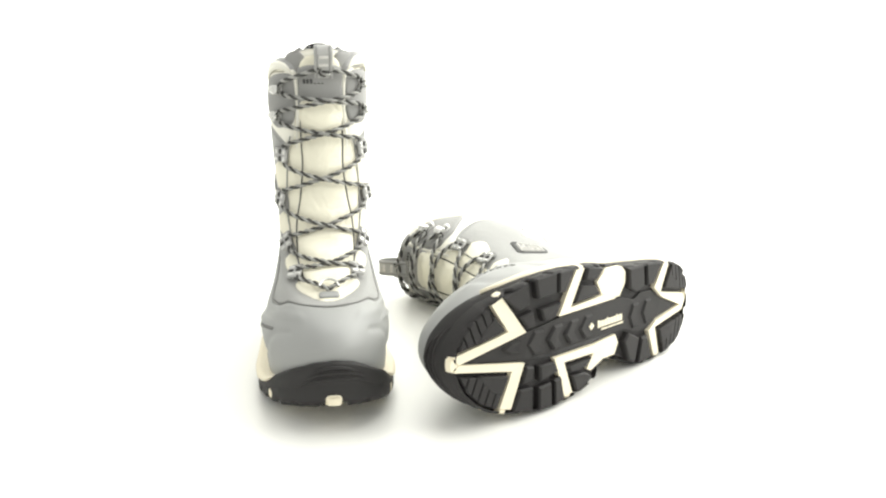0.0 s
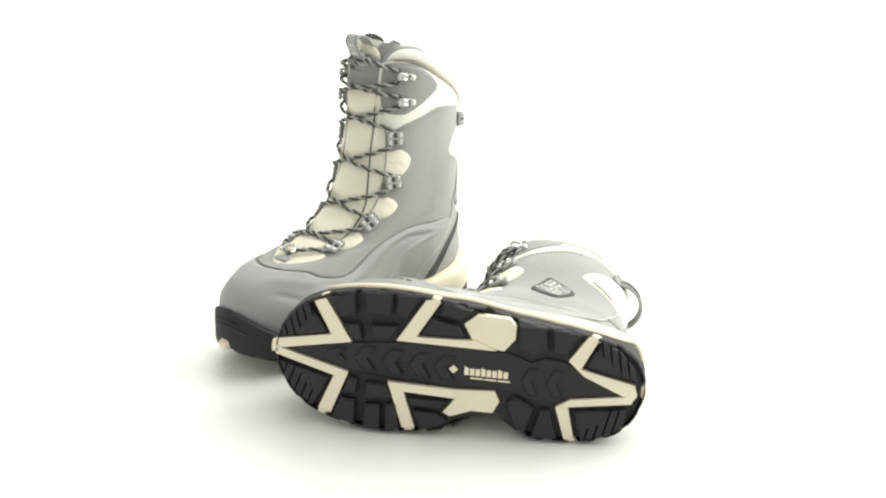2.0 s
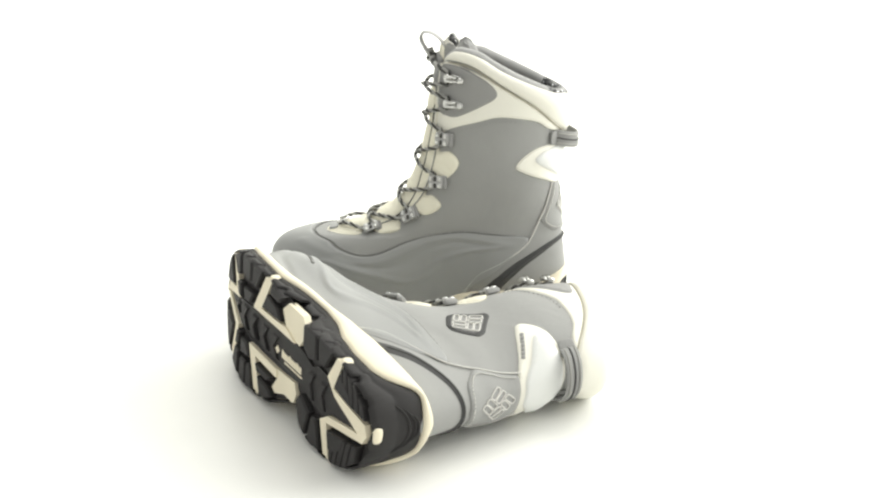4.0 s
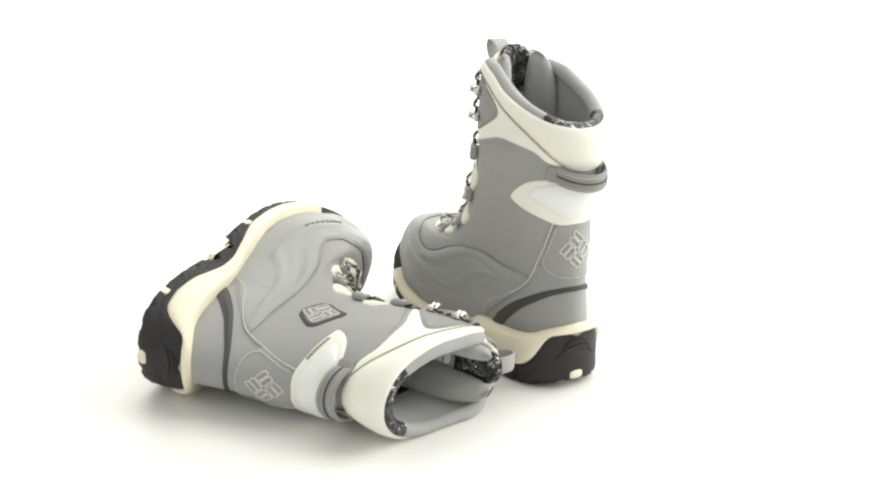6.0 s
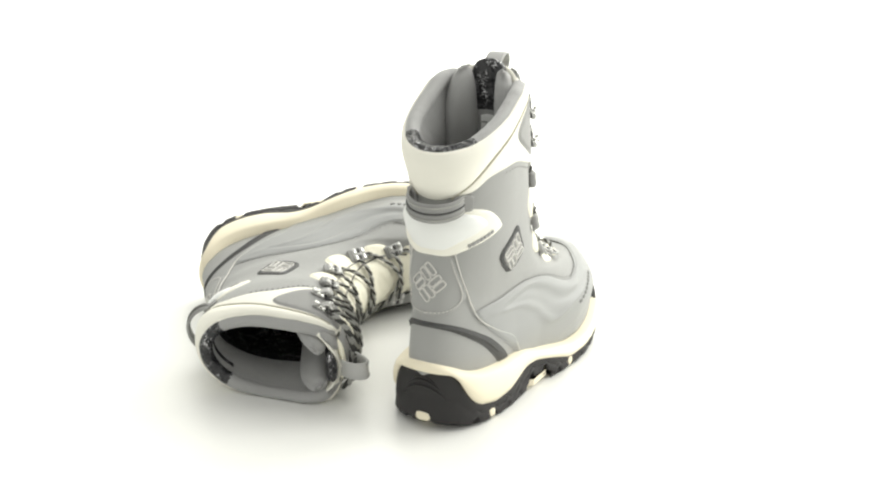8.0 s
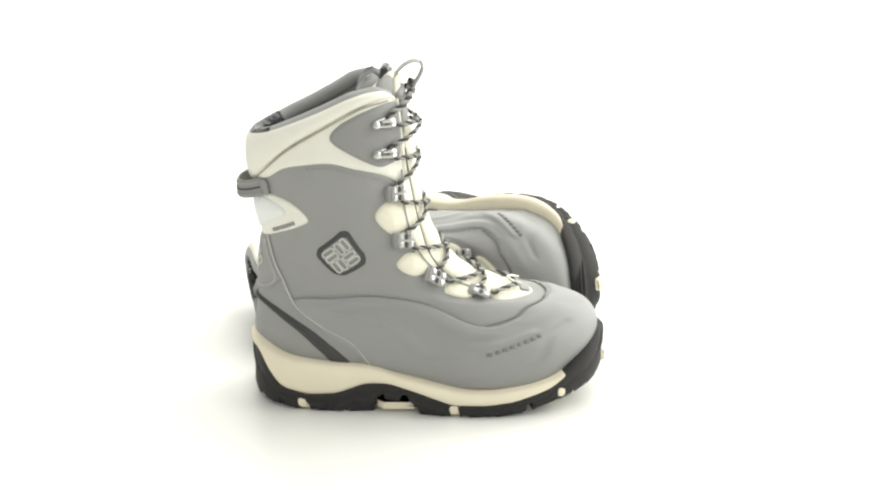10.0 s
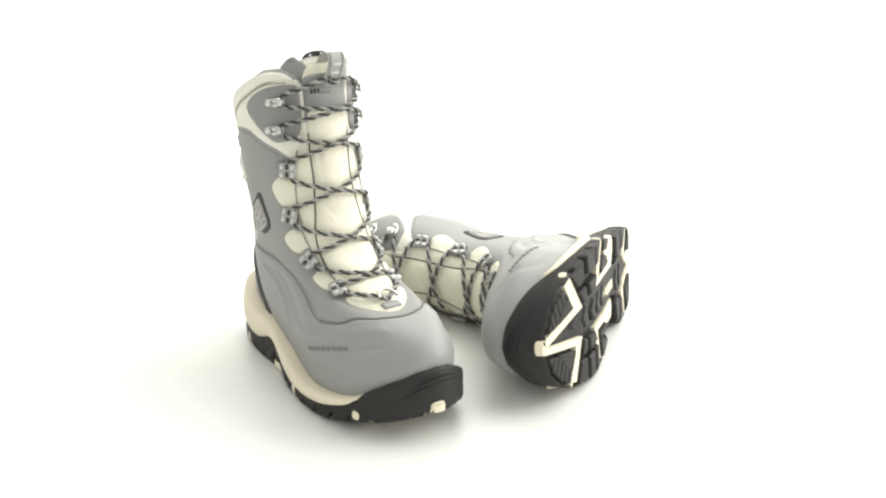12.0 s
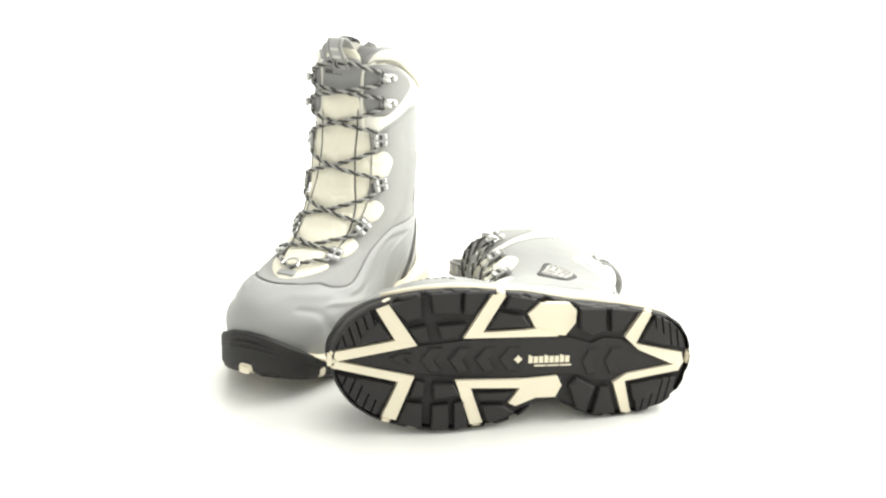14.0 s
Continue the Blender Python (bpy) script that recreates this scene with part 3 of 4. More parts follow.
def build_upper(boot, side):
    a = np.linspace(-1, 1, 221)
    top = rim(a)
    v = np.linspace(0, 1, 90)
    body = skin(a[:, None], top[:, None] * v[None, :])
    mesh("shaft", *grid(body), SHAFT, boot, "grey nubuck shaft", side=side)
    # inner lining, with a footbed
    t = np.linspace(0, 1, 40)
    low = 0.42 + (top - 0.012 - 0.42)[:, None] * t[None, :]
    pts = lifted(np.stack(np.broadcast_arrays(a[:, None], low), -1), np.full(low.shape, -0.0075) - 0.0045 * np.exp(-((t - 0.80) / 0.16) ** 2)[None, :])
    mesh("lining", *grid(pts[:, 28:]), LINING, boot, "grey quilted lining", side=side)
    mesh("deep_lining", *grid(pts[:, :29]), SILVER, boot, "black lining with silver dots", side=side)
    ring = pts[:, 0]
    mesh("footbed", np.concatenate([ring[:-1], [ring.mean(0) - (0, 0, 0.01)]]), [(i, (i + 1) % 220, 220) for i in range(220)], DARK, boot, "dark footbed", side=side)
    # rolled edge of the collar
    for a0, a1, mat, what in ((0.135, 0.745, LINING, "soft grey rolled collar edge"), (0.74, 1.26, SILVER, "black silver-dotted collar edge"), (1.255, 1.865, LINING, "soft grey rolled collar edge")):
        ra = np.linspace(a0, a1, 70)
        inset = -0.0040 - 0.0022 * np.exp(-(((np.abs((ra + 1) % 2 - 1) - 0.45) / 0.25) ** 2))
        roll = lifted(np.stack([ra, rim(ra) - 0.010], -1), inset)
        mesh("collar_edge", *tube(roll, 0.0048 - inset * 0.25, 10), mat, boot, what, side=side)
    # reflective lining at the back of the collar
    ba = np.linspace(0.74, 1.26, 40)
    bv = np.linspace(0.005, 0.10, 10)
    patch = lifted(np.stack(np.broadcast_arrays(ba[:, None], rim(ba)[:, None] - bv[None, :]), -1), np.broadcast_to(-0.0105 + 0.0068 * np.cos(bv * 14)[None, :] * (bv < 0.04)[None, :], (40, 10)))
    mesh("heat_lining", *grid(patch), SILVER, boot, "black lining with silver dots", side=side)

    # lower shell
    half = [(0, .345), (.12, .335), (.25, .298), (.32, .250), (.385, .225), (.43, .250), (.462, .315), (.495, .365), (.56, .372), (.66, .334), (.775, .30), (.70, .18), (.62, .08), (.60, .01), (.35, .01), (.1, .01)]
    wave = []
    for s in (1, -1):
        wave += [([(s * .70, .275), (s * .64, .305), (s * .56, .338), (s * .51, .315), (s * .47, .25), (s * .42, .20), (s * .36, .195), (s * .29, .235), (s * .17, .28)], 0.0010, 0.0042),
                 ([(s * .30, .195), (s * .36, .165), (s * .425, .135), (s * .48, .11), (s * .52, .14), (s * .555, .205), (s * .605, .25), (s * .67, .265)], 0.0017, 0.0020),
                 ([(s * .33, .222), (s * .40, .175), (s * .46, .180), (s * .52, .265), (s * .57, .300), (s * .64, .285)], -0.0009, 0.003),
                 ([(s * .20, .215), (s * .255, .18), (s * .275, .12), (s * .31, .07), (s * .38, .045), (s * .43, .025)], -0.0013, 0.0022)]
    shell = panel("shell", mirror(half), SHELL, boot, side, thick=0.0016, relief=ridge(wave), step=0.0021, label="pale grey moulded waterproof shell", base=0.0002)
    for s in (1, -1):
        cord("piping", [(s * .872, .60), (s * .85, .55), (s * .825, .485), (s * .803, .42), (s * .79, .34), (s * .765, .27), (s * .70, .20), (s * .64, .145), (s * .60, .06)], 0.0007, THREAD, boot, side, 0.0012, "pale piping")
        stitches("stitching", [(s * .12, .343), (s * .25, .308), (s * .32, .260), (s * .385, .237), (s * .42, .258), (s * .452, .32), (s * .49, .376), (s * .56, .383), (s * .66, .345), (s * .77, .31)], SHAFT, boot, side, 0.0008)
    for s in (1, -1):
        cord("shell_seam", [(s * x, y + .006) for x, y in half[1:11 if s > 0 else 5]], 0.0005, SEAM, boot, side, 0.0004, "dark seam round the shell")
    cord("shell_seam", [(-.12, .341), (-.05, .349), (.05, .349), (.12, .341)], 0.0009, SEAM, boot, side, 0.0006, "dark seam over the toe")
    # dark band round the heel
    band = [(.655, .06), (.695, .121), (.762, .196), (.871, .262), (1.0, .282), (1.129, .262), (1.238, .196), (1.305, .121), (1.345, .06)]
    panel("heel_band", thick_line(curve_through(band, 5) * (KA, KV), 0.0062) / (KA, KV), DARK, boot, side, thick=0.0012, label="charcoal band round the heel", round_corners=False, step=0.002)
    cord("band_rib", band[1:-1], 0.0006, DARK, boot, side, 0.0014)
    # heel patch with its mark
    panel("heel_patch", about_back([(1.0, .316), (.91, .320), (.868, .332), (.83, .372), (.803, .418), (.825, .48), (.862, .560), (.885, .590), (.93, .592), (1.0, .592)][::-1])[:-1], SHAFT, boot, side, thick=0.0015, puff=0.0006, label="grey heel patch with stitched mark")
    stitches("stitching", about_back([(.885, .570), (.83, .42), (.885, .345), (1.0, .331)]), THREAD, boot, side, 0.0024, gap=0.003)
    mark(boot, side, 1.0, .472, 0.0023, 0.0105, THREAD, 45)
    # pale wedge above it
    wedge = about_back([(1.0, .586), (.90, .589), (.79, .622), (.67, .662), (.622, .690), (.69, .735), (.82, .752), (1.0, .756)][::-1])
    panel("heel_wedge", wedge, PALE, boot, side, thick=0.0016, label="cream wedge with raised lettering bars")
    panel("white_inset", about_back([(1.0, .610), (.925, .614), (.84, .650), (.75, .682), (.715, .704), (.76, .729), (.87, .743), (1.0, .746)][::-1]), WHITE, boot, side, thick=0.002, puff=0.003, base=0.001, label="white padded inset")
    for i in range(7):
        f = i / 6
        r = seat(-.690 - .115 * f, .672 - .040 * f, 0.0019, 28)
        mesh("letter_bar", *put(pebble(.0030 + .0010 * (i % 2), .0034, .0006, 0.4, 8, 4), r), STRAP, boot, "grey letter bar", side=side)
    # collar
    panel("ankle_panel", about_back([(.128, .765), (.16, .768), (.26, .796), (.387, .818), (.49, .838), (.58, .840), (.69, .832), (.80, .800), (1.0, .785)]
          )[:-1] + [(2 - .135, .765), (2 - .128, .86), (2 - .14, .95), (2 - .35, .950), (2 - .5, .925), (2 - .66, .885), (2 - .8, .835), (1.0, .81), (.8, .835), (.66, .885), (.5, .925), (.35, .950), (.14, .95), (.128, .86)],
          PALE, boot, side, thick=0.0014, label="cream ankle panel")
    lower = [(.150, .940), (.2, .953), (.35, .952), (.5, .925), (.66, .885), (.8, .828), (.9, .792), (1.0, .782)]
    upper = [(1.0, .926), (.85, .930), (.735, .937), (.52, .964), (.38, .980), (.25, .976), (.17, .958)]
    panel("collar", [(x, y + 0.7 * float(lift_in(x))) for x, y in lower] + [(2 - x, y) for x, y in lower[::-1][1:]] + [(2 - x, y) for x, y in upper[::-1]] + [(x, y + float(lift_in(x))) for x, y in upper[1:]], PALE, boot, side, thick=0.0020, puff=0.0030, reach=0.014, label="padded cream collar")
    for s in (1, -1):
        cord("collar_seam", [(s * x, y + 0.7 * float(lift_in(s * x)) - .004) for x, y in lower[1:-1]], 0.0006, TAN, boot, side, 0.0016, "tan seam under the collar")
        o = [(.480, .895), (.43, .925), (.30, .943), (.15, .940), (.128, .90), (.145, .832), (.23, .817), (.30, .820), (.41, .856)]
        panel("hook_panel", [(s * x, y + 0.6 * float(lift_in(s * x))) for x, y in o], GREY, boot, side, thick=0.0016, base=0.0013, label="grey hook panel")
        stitches("stitching", [(s * .17, .758), (s * .26, .784), (s * .387, .806), (s * .49, .826), (s * .58, .829)], GREY, boot, side, 0.0004)
        # front binding of the flap
        cord("binding", [(s * .125, .775), (s * .118, .83), (s * .122, .90), (s * .135, .945)], 0.0024, PALE, boot, side, 0.0005, "cream edge binding")

    # gusset with its rounded lobes, and the tongue
    g = [(.115, .87), (.145, .80), (.20, .765), (.20, .735), (.28, .737), (.345, .705), (.30, .662), (.215, .660), (.21, .61), (.265, .607), (.342, .570), (.315, .535), (.225, .545),
         (.185, .515), (.235, .497), (.300, .452), (.285, .415), (.175, .447), (.150, .432), (.205, .405), (.215, .378), (.12, .376), (.0, .372)]
    panel("gusset", mirror(g), CREAM, boot, side, thick=0.0016, puff=0.0012, reach=0.012, label="cream gusset with rounded lobes", step=0.0025)

    def pillows(av):
        v = av[:, 1]
        out = np.zeros(len(v))
        for c in (.800, .708, .590, .482):
            out -= 0.0030 * np.exp(-((v - c) / 0.018) ** 2)
        return out + 0.0006 * np.sin(v * 55 + av[:, 0] * 20)
    tg = [(.098, .885), (.100, .80), (.098, .735), (.118, .66), (.148, .595), (.165, .53), (.172, .48), (.145, .425), (.08, .398), (0, .392)]
    tongue = panel("tongue", mirror(tg), CREAM, boot, side, thick=0.003, puff=0.0045, rim=0.002, reach=0.02, relief=pillows, label="quilted cream tongue", step=0.0025)
    for s in (1, -1):
        cord("tongue_seam", [(s * x, y) for x, y in tg[:-2]], 0.0007, DARK, boot, side, 0.0027)
        cord("lace_line", [(s * x, y) for x, y in [(.16, .80), (.185, .74), (.20, .66), (.205, .60), (.19, .53), (.17, .47)]], 0.0006, STRAP, boot, side, 0.0031)
    build_tongue_top(boot, side)


def beside(a, v, x, y):
    """The (a, v) that lies x metres round and y metres up from another."""
    e = 1e-3
    ta, tv = (skin(a + e, v) - skin(a - e, v)) / (2 * e), (skin(a, v + e) - skin(a, v - e)) / (2 * e)
    (ex, ey, _), _ = seat(a, v)[0].T, 0
    m = np.array([[ta @ ex, tv @ ex], [ta @ ey, tv @ ey]])
    d = np.linalg.solve(m, (x, y))
    return a + d[0], v + d[1]


def mark(boot, side, a, v, h, cell, mat, spin):
    """Maker's mark as plain rounded bars in a lozenge."""
    for bx, by, turn in ((-1, 1, 0), (1, 1, 1), (-1, -1, 1), (1, -1, 0)):
        for k in (-1, 1):
            dx, dy = bx * cell * 0.58, by * cell * 0.58
            dx, dy = (dx + k * cell * 0.27, dy) if turn else (dx, dy + k * cell * 0.27)
            sx, sy = (0.40, 0.95) if turn else (0.95, 0.40)
            e = np.linspace(0, 2 * np.pi, 28, endpoint=False)
            f = lambda q: np.sign(q) * np.abs(q) ** 0.45
            line = np.stack([sx * cell * 0.54 * f(np.cos(e)), sy * cell * 0.54 * f(np.sin(e)), np.zeros(28)], -1)
            piece = tube(line, 0.00062, 6, closed=True)
            c, s = math.cos(radians(spin)), math.sin(radians(spin))
            x, y = c * dx - s * dy, s * dx + c * dy
            r = seat(*beside(a, v, x, y), h, spin)
            mesh("mark_loop", *put(piece, r), mat, boot, side=side)


def slab(a0, a1, v0, v1, front, back, rows=30, cols=24, round_top=0.35, e=0.5):
    """A padded closed slab that follows the skin, rounded at its top and sides."""
    ang = np.linspace(-np.pi, np.pi, cols + 1)
    t = np.linspace(0, 1, rows)
    w = np.where(t > 1 - round_top, np.sqrt(np.maximum(1 - np.maximum((t - 1 + round_top) / round_top, 0) ** 2.6, 0.0)), 1.0)
    f = lambda c: np.sign(c) * np.abs(c) ** e
    am, ah = (a0 + a1) / 2, (a1 - a0) / 2
    aa = am + ah * (0.25 + 0.75 * w)[:, None] * f(np.cos(ang))[None, :]
    hm, hh = (front + back) / 2, (front - back) / 2
    hgt = hm + hh * (0.1 + 0.9 * w ** 0.7)[:, None] * f(np.sin(ang))[None, :]
    vv = np.broadcast_to((v0 + (v1 - v0) * t)[:, None], aa.shape)
    v, q = grid(lifted(np.stack([aa, vv], -1), hgt))
    n = len(v)
    last = (rows - 1) * (cols + 1)
    return np.concatenate([v, [v[last:].mean(0)]]), q + [(last + i, last + i + 1, n) for i in range(cols)]


def ribbon(path, across, width, thick):
    """A strap of one width and thickness along a path; across: its width's direction."""
    p = np.asarray(path, float)
    t = np.gradient(p, axis=0)
    t /= np.linalg.norm(t, axis=1, keepdims=True)
    x = np.broadcast_to(np.asarray(across, float), p.shape)
    n = np.cross(t, x)
    n /= np.linalg.norm(n, axis=1, keepdims=True)
    ang = np.linspace(0, 2 * np.pi, 17)
    f = lambda c: np.sign(c) * np.abs(c) ** 0.4
    return grid(p[:, None, :] + f(np.cos(ang))[None, :, None] * x[:, None, :] * width / 2 + f(np.sin(ang))[None, :, None] * n[:, None, :] * thick / 2)


def build_tongue_top(boot, side):
    mesh("tongue_top", *slab(-.31, .31, .78, .998, -0.0030, -0.0095, round_top=0.2), PALE, boot, "padded cream top of the tongue", side=side)
    mesh("tongue_core", *slab(-.115, .115, .88, .985, 0.0005, -0.0045), CREAM, boot, side=side)
    for s in (1, -1):
        lo, hi = sorted((s * .08, s * .38))
        mesh("tongue_wing", *slab(*sorted((s * .07, s * .27)), .84, .997, -0.0018, -0.008, e=0.55, round_top=0.4), GREY, boot, "dark grey padded wing on the tongue", side=side)
        mesh("tongue_cushion", *slab(lo, hi, .66, 1.005, -0.008, -0.024, e=0.8, round_top=0.4), LINING, boot, "grey tongue cushion", side=side)
    mesh("heat_lining", *slab(-.13, .13, .90, 1.010, -0.0065, -0.0150, e=0.6), SILVER, boot, "crumpled black lining with silver dots", side=side)
    mesh("tongue_lining", *slab(-.16, .16, .55, .95, -0.0095, -0.0145), LINING, boot, side=side)
    label = mesh("size_label", *slab(-.055, .055, .80, .89, -0.0142, -0.0152, round_top=0.03, e=0.2), WHITE, boot, "white woven label with grey bars", side=side)
    for i in range(5):
        for s in (-1, 1):
            r = seat(s * .028, .815 + .0145 * i, -0.0155)
            mesh("label_bar", *put(pebble(.0055 - .0012 * (i % 2), .0016, .0004, 0.4, 8, 4), r), STRAP, label, side=side)
    # grey plate with a line of small bars on the tongue
    panel("tongue_plate", [(-.110, .858), (0, .842), (.110, .858), (.115, .915), (.112, .955), (0, .962), (-.112, .955), (-.115, .915)], GREY, boot, side, thick=0.0022, puff=0.0014, base=0.0008, label="grey tongue plate with faint bars")
    for i in range(6):
        r = seat(-.075 + .017 * i, .925, 0.0042)
        mesh("plate_bar", *put(pebble(.0024, .0042 if i < 3 else .0009, .0006, 0.5, 8, 4), r, (0, 0 if i < 3 else -.0018, 0)), DARK, boot, side=side)
    # pull loops, front and back
    way = curve_through([(.1290, .003, .2490), (.1345, .003, .2570), (.1395, .003, .2650), (.1420, .003, .2715), (.1400, .003, .2765), (.1345, .003, .2770), (.1270, .003, .2730), (.1190, .003, .2640)], 8)
    loop = mesh("front_pull_loop", *ribbon(way, (0, 1, 0), .0155, .0018), PALE_STRAP, boot, "grey webbing pull loop", side=side)
    for dy in (-.0056, .0056):
        mesh("edge_stripe", *tube(way[:34] + (0.0006, dy, 0.0002), 0.0011, 6), STRAP, loop, side=side)
    for k in (12, 20):
        mesh("loop_bar", *put(pebble(.0022, .0082, .0026, 0.4, 10, 6), (np.eye(3), way[k] + (.0008, 0, 0))), THREAD, loop, side=side)
    f = np.linspace(0, 1, 40)
    av = np.stack([.835 + .33 * f, .772 - .012 * np.sin(np.pi * f)], -1)
    way = lifted(av, 0.0015 + 0.0125 * np.sin(np.pi * f) ** 0.7)
    loop = mesh("heel_pull_loop", *ribbon(way, (0, 0, 1), .0145, .0020), STRAP, boot, "grey ribbed webbing pull loop", side=side)
    for dz in (-.0045, 0.0, .0045):
        out = lifted(av, 0.0028 + 0.0125 * np.sin(np.pi * f) ** 0.7) + (0, 0, dz)
        mesh("webbing_rib", *tube(out, 0.0008, 6), ROPE_PALE if dz else DARK, loop, side=side)
    for s in (1, -1):
        r = seat(s * .835, .772, 0.0015)
        mesh("loop_anchor", *put(pebble(.016, .0135, .0028, 0.4), r), STRAP, loop, side=side)


# ---- laces and their hardware ----
def rope(path, r=0.0012):
    """Two cords twisted round each other along a path."""
    p = resampled(path, 0.0011)
    t = np.gradient(p, axis=0)
    t /= np.linalg.norm(t, axis=1, keepdims=True)
    u = np.cross(t, (0.31, 0.2, 0.93))
    u /= np.linalg.norm(u, axis=1, keepdims=True)
    w = np.cross(t, u)
    ph = np.arange(len(p)) * 0.0011 / 0.0125 * 2 * np.pi
    return [tube(p + r * 0.72 * (np.cos(ph + k)[:, None] * u + np.sin(ph + k)[:, None] * w), r, 6) for k in (0, np.pi)]


def build_laces(boot, side):
    ropes = []

    def strand(a, b, lift=0.0, bow=0.0050):
        t = np.linspace(0, 1, 30)
        av = np.stack([a[0] + (b[0] - a[0]) * t, a[1] + (b[1] - a[1]) * t], -1)
        ropes.append(rope(lifted(av, 0.0040 + bow * np.sin(np.pi * t) ** 0.6 + lift * np.exp(-((t - 0.5) / 0.13) ** 2))))
    down, up = -0.022, 0.022
    for i in range(2, 5):
        strand((LACE_OUT[i][0] * .92, LACE_OUT[i][1] + down), (LACE_IN[i + 1][0] * .92, LACE_IN[i + 1][1] + up), 0.0012)
        strand((LACE_IN[i][0] * .92, LACE_IN[i][1] + down), (LACE_OUT[i + 1][0] * .92, LACE_OUT[i + 1][1] + up), -0.0014)
    for i in range(2, 6):  # runs through the loops
        for row in (LACE_OUT, LACE_IN):
            t = np.linspace(0, 1, 12)
            av = np.stack([np.full(12, row[i][0] * .92), row[i][1] + up + (down - up) * t], -1)
            ropes.append(rope(lifted(av, np.full(12, 0.0042))))
    strand((LACE_OUT[2][0] * .92, LACE_OUT[2][1] + up), (LACE_IN[1][0] * .88, LACE_IN[1][1] - .014), 0.0014)
    strand((LACE_IN[2][0] * .92, LACE_IN[2][1] + up), (LACE_OUT[1][0] * .88, LACE_OUT[1][1] - .014), -0.0014)
    strand((LACE_OUT[1][0] * .88, LACE_OUT[1][1] + .012), (LACE_IN[0][0] * .88, LACE_IN[0][1] - .018), 0.0016, 0.0078)
    strand((LACE_IN[1][0] * .88, LACE_IN[1][1] + .012), (LACE_OUT[0][0] * .88, LACE_OUT[0][1] - .010), -0.0016, 0.0078)
    for k in (0, 1):  # round the hooks
        for row in (LACE_OUT, LACE_IN):
            t = np.linspace(0, 1, 14)
            av = np.stack([row[k][0] * (.88 + .09 * np.sin(np.pi * t)), row[k][1] - .014 + .028 * t], -1)
            ropes.append(rope(lifted(av, np.full(14, 0.0045))))
    for bow in (0.0060, 0.0090):
        strand((LACE_OUT[0][0] * .88, LACE_OUT[0][1] + .016), (0.02, .957), 0, bow * .6)
        strand((LACE_IN[0][0] * .88, LACE_IN[0][1] + .012), (0.02, .957), 0, bow * .6)
    # bottom bight through the ring
    for row in (LACE_OUT, LACE_IN):
        strand((row[5][0] * .92, row[5][1] + down), (0.0, .400), 0, 0.004)
    # knot before the front loop
    t = np.linspace(0, 2 * np.pi * 0.94, 40)
    for k in (0.0045, 0.0062):
        r, o = seat(.02, .955, 0.0085)
        ring = np.stack([k * np.cos(t), k * 0.75 * np.sin(t), 0.0016 * np.sin(3 * t)], -1) @ r.T + o
        ropes.append(rope(ring, 0.0013))
    lace = mesh("lace", *merged([r[0] for r in ropes]), ROPE_DARK, boot, "charcoal and grey twisted lace", side=side)
    mesh("lace_strand", *merged([r[1] for r in ropes]), ROPE_PALE, lace, "pale grey strand", side=side)

    for row in (LACE_OUT, LACE_IN):
        for i in (2, 3, 4, 5):
            spin = (0, 0, 0, 0, 28, 42)[i] * (-1 if row is LACE_OUT else 1)
            sg = -1 if row is LACE_OUT else 1
            r = seat(row[i][0], row[i][1], 0.0050, spin)
            web = mesh("eyelet_loop", *put(pebble(.0150, .0125, .0024, 0.35), r), PALE_STRAP, boot, "grey webbing lace loop", side=side)
            for dx in (-.0045, 0.0, .0045):
                for dy in (-.0032, .0032):
                    mesh("eyelet_weave", *put(pebble(.0030, .0048, .0016, 0.5, 10, 6), r, (dx, dy, .0013)), METAL if dx else ROPE_DARK, web, side=side)
            mesh("eyelet_anchor", *put(pebble(.0060, .0125, .0048, 0.4), r, (sg * .0072, 0, -.0026)), STRAP, web, side=side)
        for i in (0, 1):
            sg = -1 if row is LACE_OUT else 1
            r = seat(row[i][0], row[i][1], 0.0040)
            hook = mesh("lace_hook", *put(pebble(.0170, .0070, .0016, 0.6), r, (sg * .003, 0, -.0005)), METAL, boot, "polished steel lace hook", side=side)
            mesh("rivet", *put(pebble(.0062, .0062, .0042, 0.9), r, (sg * .0085, 0, .0012)), METAL, hook, side=side)
            arc = np.stack([np.linspace(.004, -.004, 12) * sg, np.zeros(12), .001 + .0052 * np.sin(np.linspace(0.2, 2.4, 12))], -1) @ r[0].T + r[1]
            for dy in (-.0019, .0019):
                mesh("prong", *tube(arc + r[0][:, 1] * dy, np.linspace(.0013, .0021, 12), 8), METAL, hook, side=side)
            mesh("hook_tip", *put(pebble(.0058, .0078, .0040, 0.9), r, (-sg * .0030, 0, .0050)), METAL, hook, side=side)
    # ring at the foot of the lacing
    r, o = seat(0.0, .402, 0.0082)
    t = np.linspace(-0.2, np.pi + 0.2, 26)
    ring = np.stack([.0075 * np.cos(t), .0085 * np.sin(t) - .001, 0.0012 * np.sin(t)], -1) @ r.T + o
    mesh("steel_ring", *tube(ring, 0.00125, 8), METAL, boot, "steel ring at the foot of the lacing", side=side)
    mesh("ring_tab", *put(pebble(.0170, .0085, .0030, 0.4), (r, o), (0, -.0075, -.0055)), SHELL, boot, "grey ring tab", side=side)


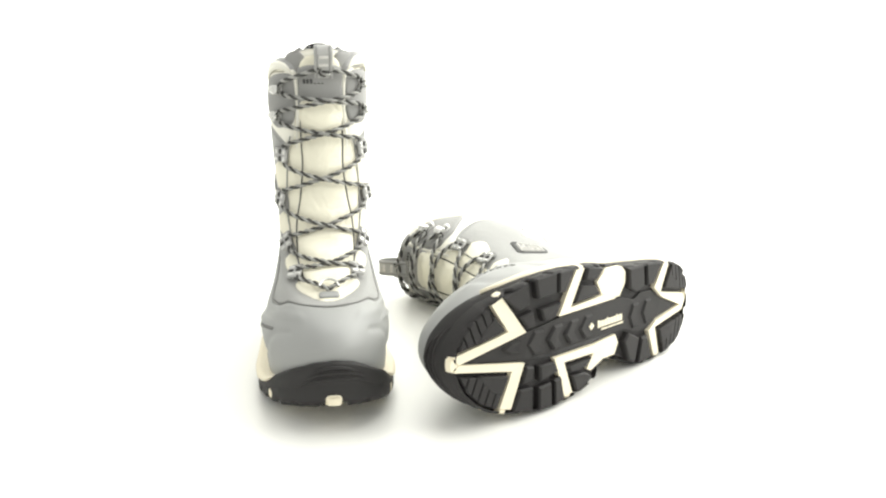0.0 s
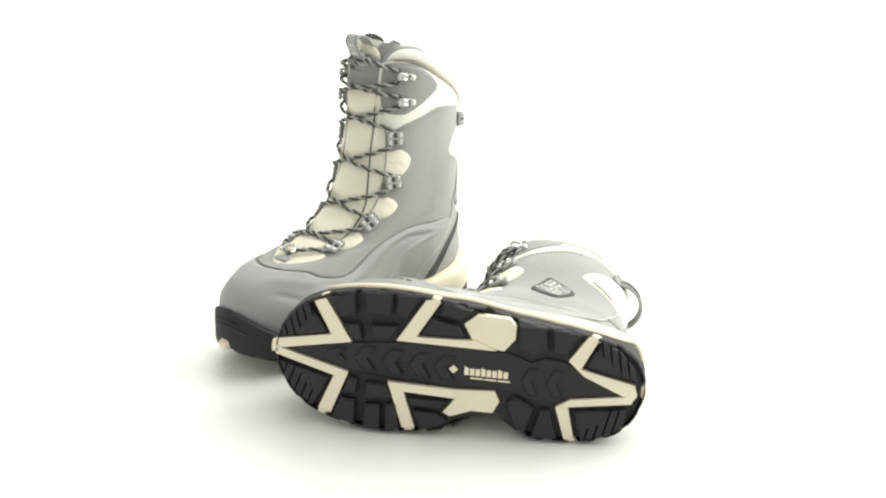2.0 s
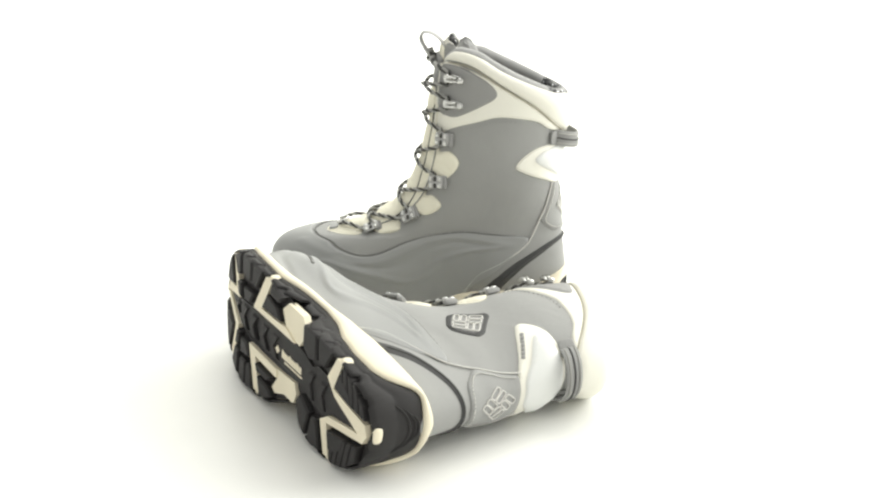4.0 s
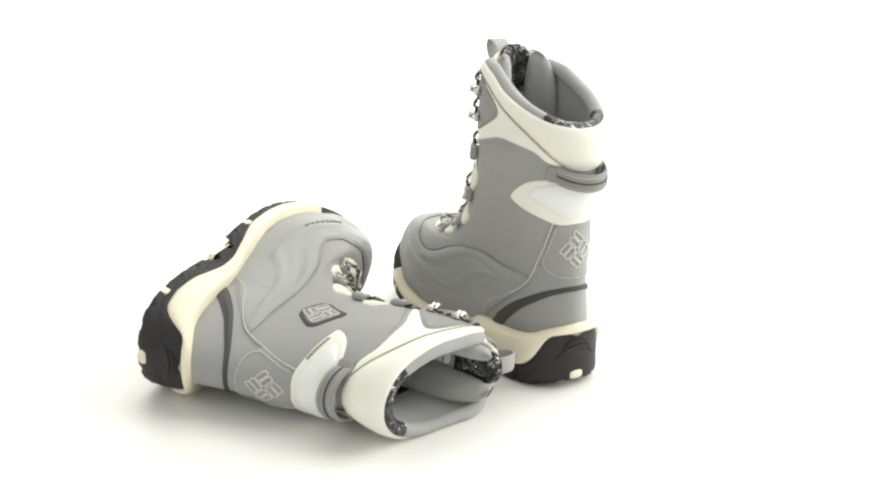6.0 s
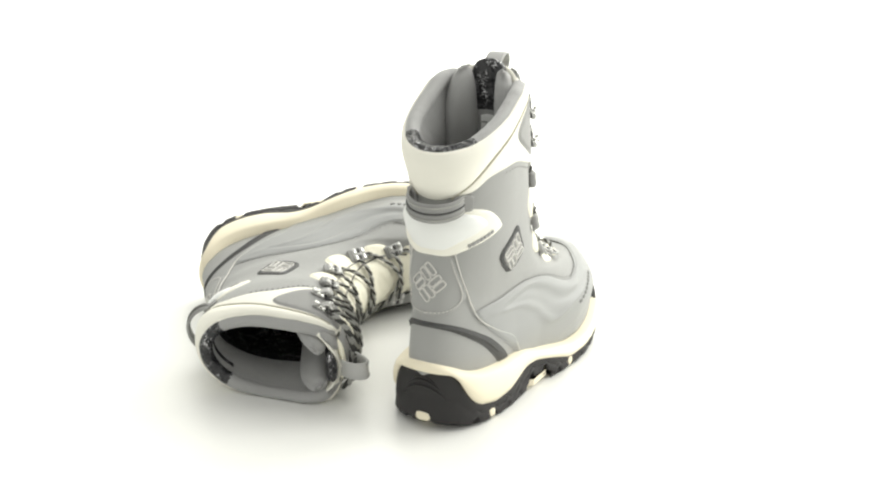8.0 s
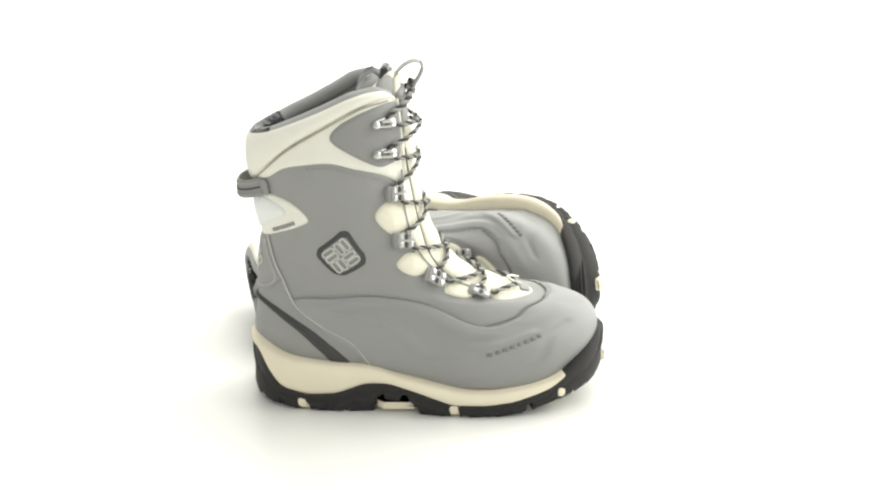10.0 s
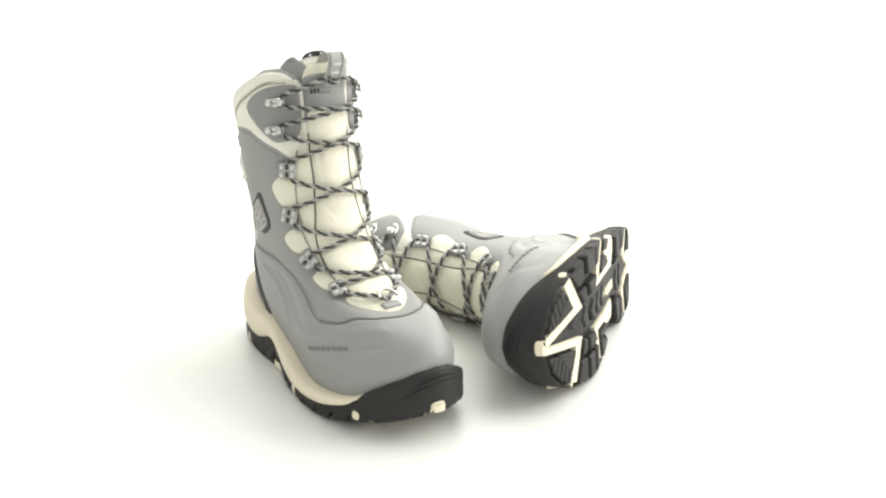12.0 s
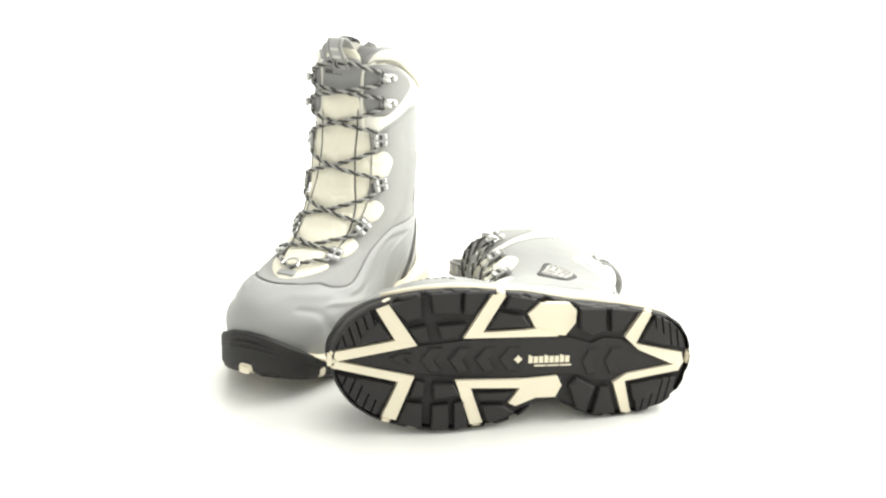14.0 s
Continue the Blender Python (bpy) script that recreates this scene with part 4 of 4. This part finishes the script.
def build_marks(boot, side):
    """Side badge and small lettering bars on the outer side."""
    a, v, k = -.534, .580, .0165
    sq = []
    for turn in (0, 90, 180, 270):
        for off in (-.30, -.15, .15, .30):
            u, w = (1 - abs(off) * 0.18) * k, off * 2 * k * 1.15
            c, s = math.cos(radians(turn + 45)), math.sin(radians(turn + 45))
            sq.append(beside(a, v, c * u - s * w, s * u + c * w))
    badge = panel("side_badge", sq, DARK, boot, side, thick=0.0011, label="dark lozenge badge with pale bars", step=0.0018)
    panel("badge_face", [(a + (x - a) * .78, v + (y - v) * .78) for x, y in sq], GREY, badge, side, thick=0.0005, base=0.0010, step=0.0018)
    mark(badge, side, a, v, 0.0018, .0100, THREAD, 45)
    for i in range(8):
        f = i / 7
        r = seat(-.388 + .104 * f, .124 + .055 * f, 0.0021, 8)
        mesh("letter_bar", *put(pebble(.0050 - .0010 * (i % 3 == 1), .0029, .0007, 0.25, 8, 4), r), SEAM, boot, "charcoal letter bar", side=side)


def boot_thing(side):
    boot = new("boot")
    boot.empty_display_size = 0.05
    build_upper(boot, side)
    build_laces(boot, side)
    build_marks(boot, side)
    build_sole(boot, side)
    return boot


# ---- the studio: one white board that runs from the floor up behind ----
def build_studio():
    prof = [(-4.0, 0.0), (-1.0, 0.0), (1.6, 0.0)] + [(1.6 + 1.0 * math.sin(t), 1.0 - 1.0 * math.cos(t)) for t in np.linspace(0.1, math.pi / 2, 14)] + [(2.6, 4.0)]
    p = np.array([[(x, y, z) for y, z in prof] for x in np.linspace(-5, 5, 21)])
    v, f = grid(p)
    ob = mesh("backdrop", v, f, FLOOR)
    tagged(ob, "seamless white studio sweep, floor and backdrop in one", "backdrop", kind="structure")


build_studio()
right_boot = boot_thing(1)
left_boot = boot_thing(-1)
STAND = pose(-0.096, 0.1295, 0, 0, 0, -83.6)
tagged(right_boot, "grey and cream lace-up winter boot standing upright", "boot", "pair of boots")
tagged(left_boot, "grey and cream lace-up winter boot lying on its side", "boot", "pair of boots")


def motions():
    for ob, m in ((right_boot, STAND), (left_boot, LIE)):
        walk(ob, [(t, pose(0, 0, 0, 0, 0, -d) @ m) for t, d in TURN])


motions()
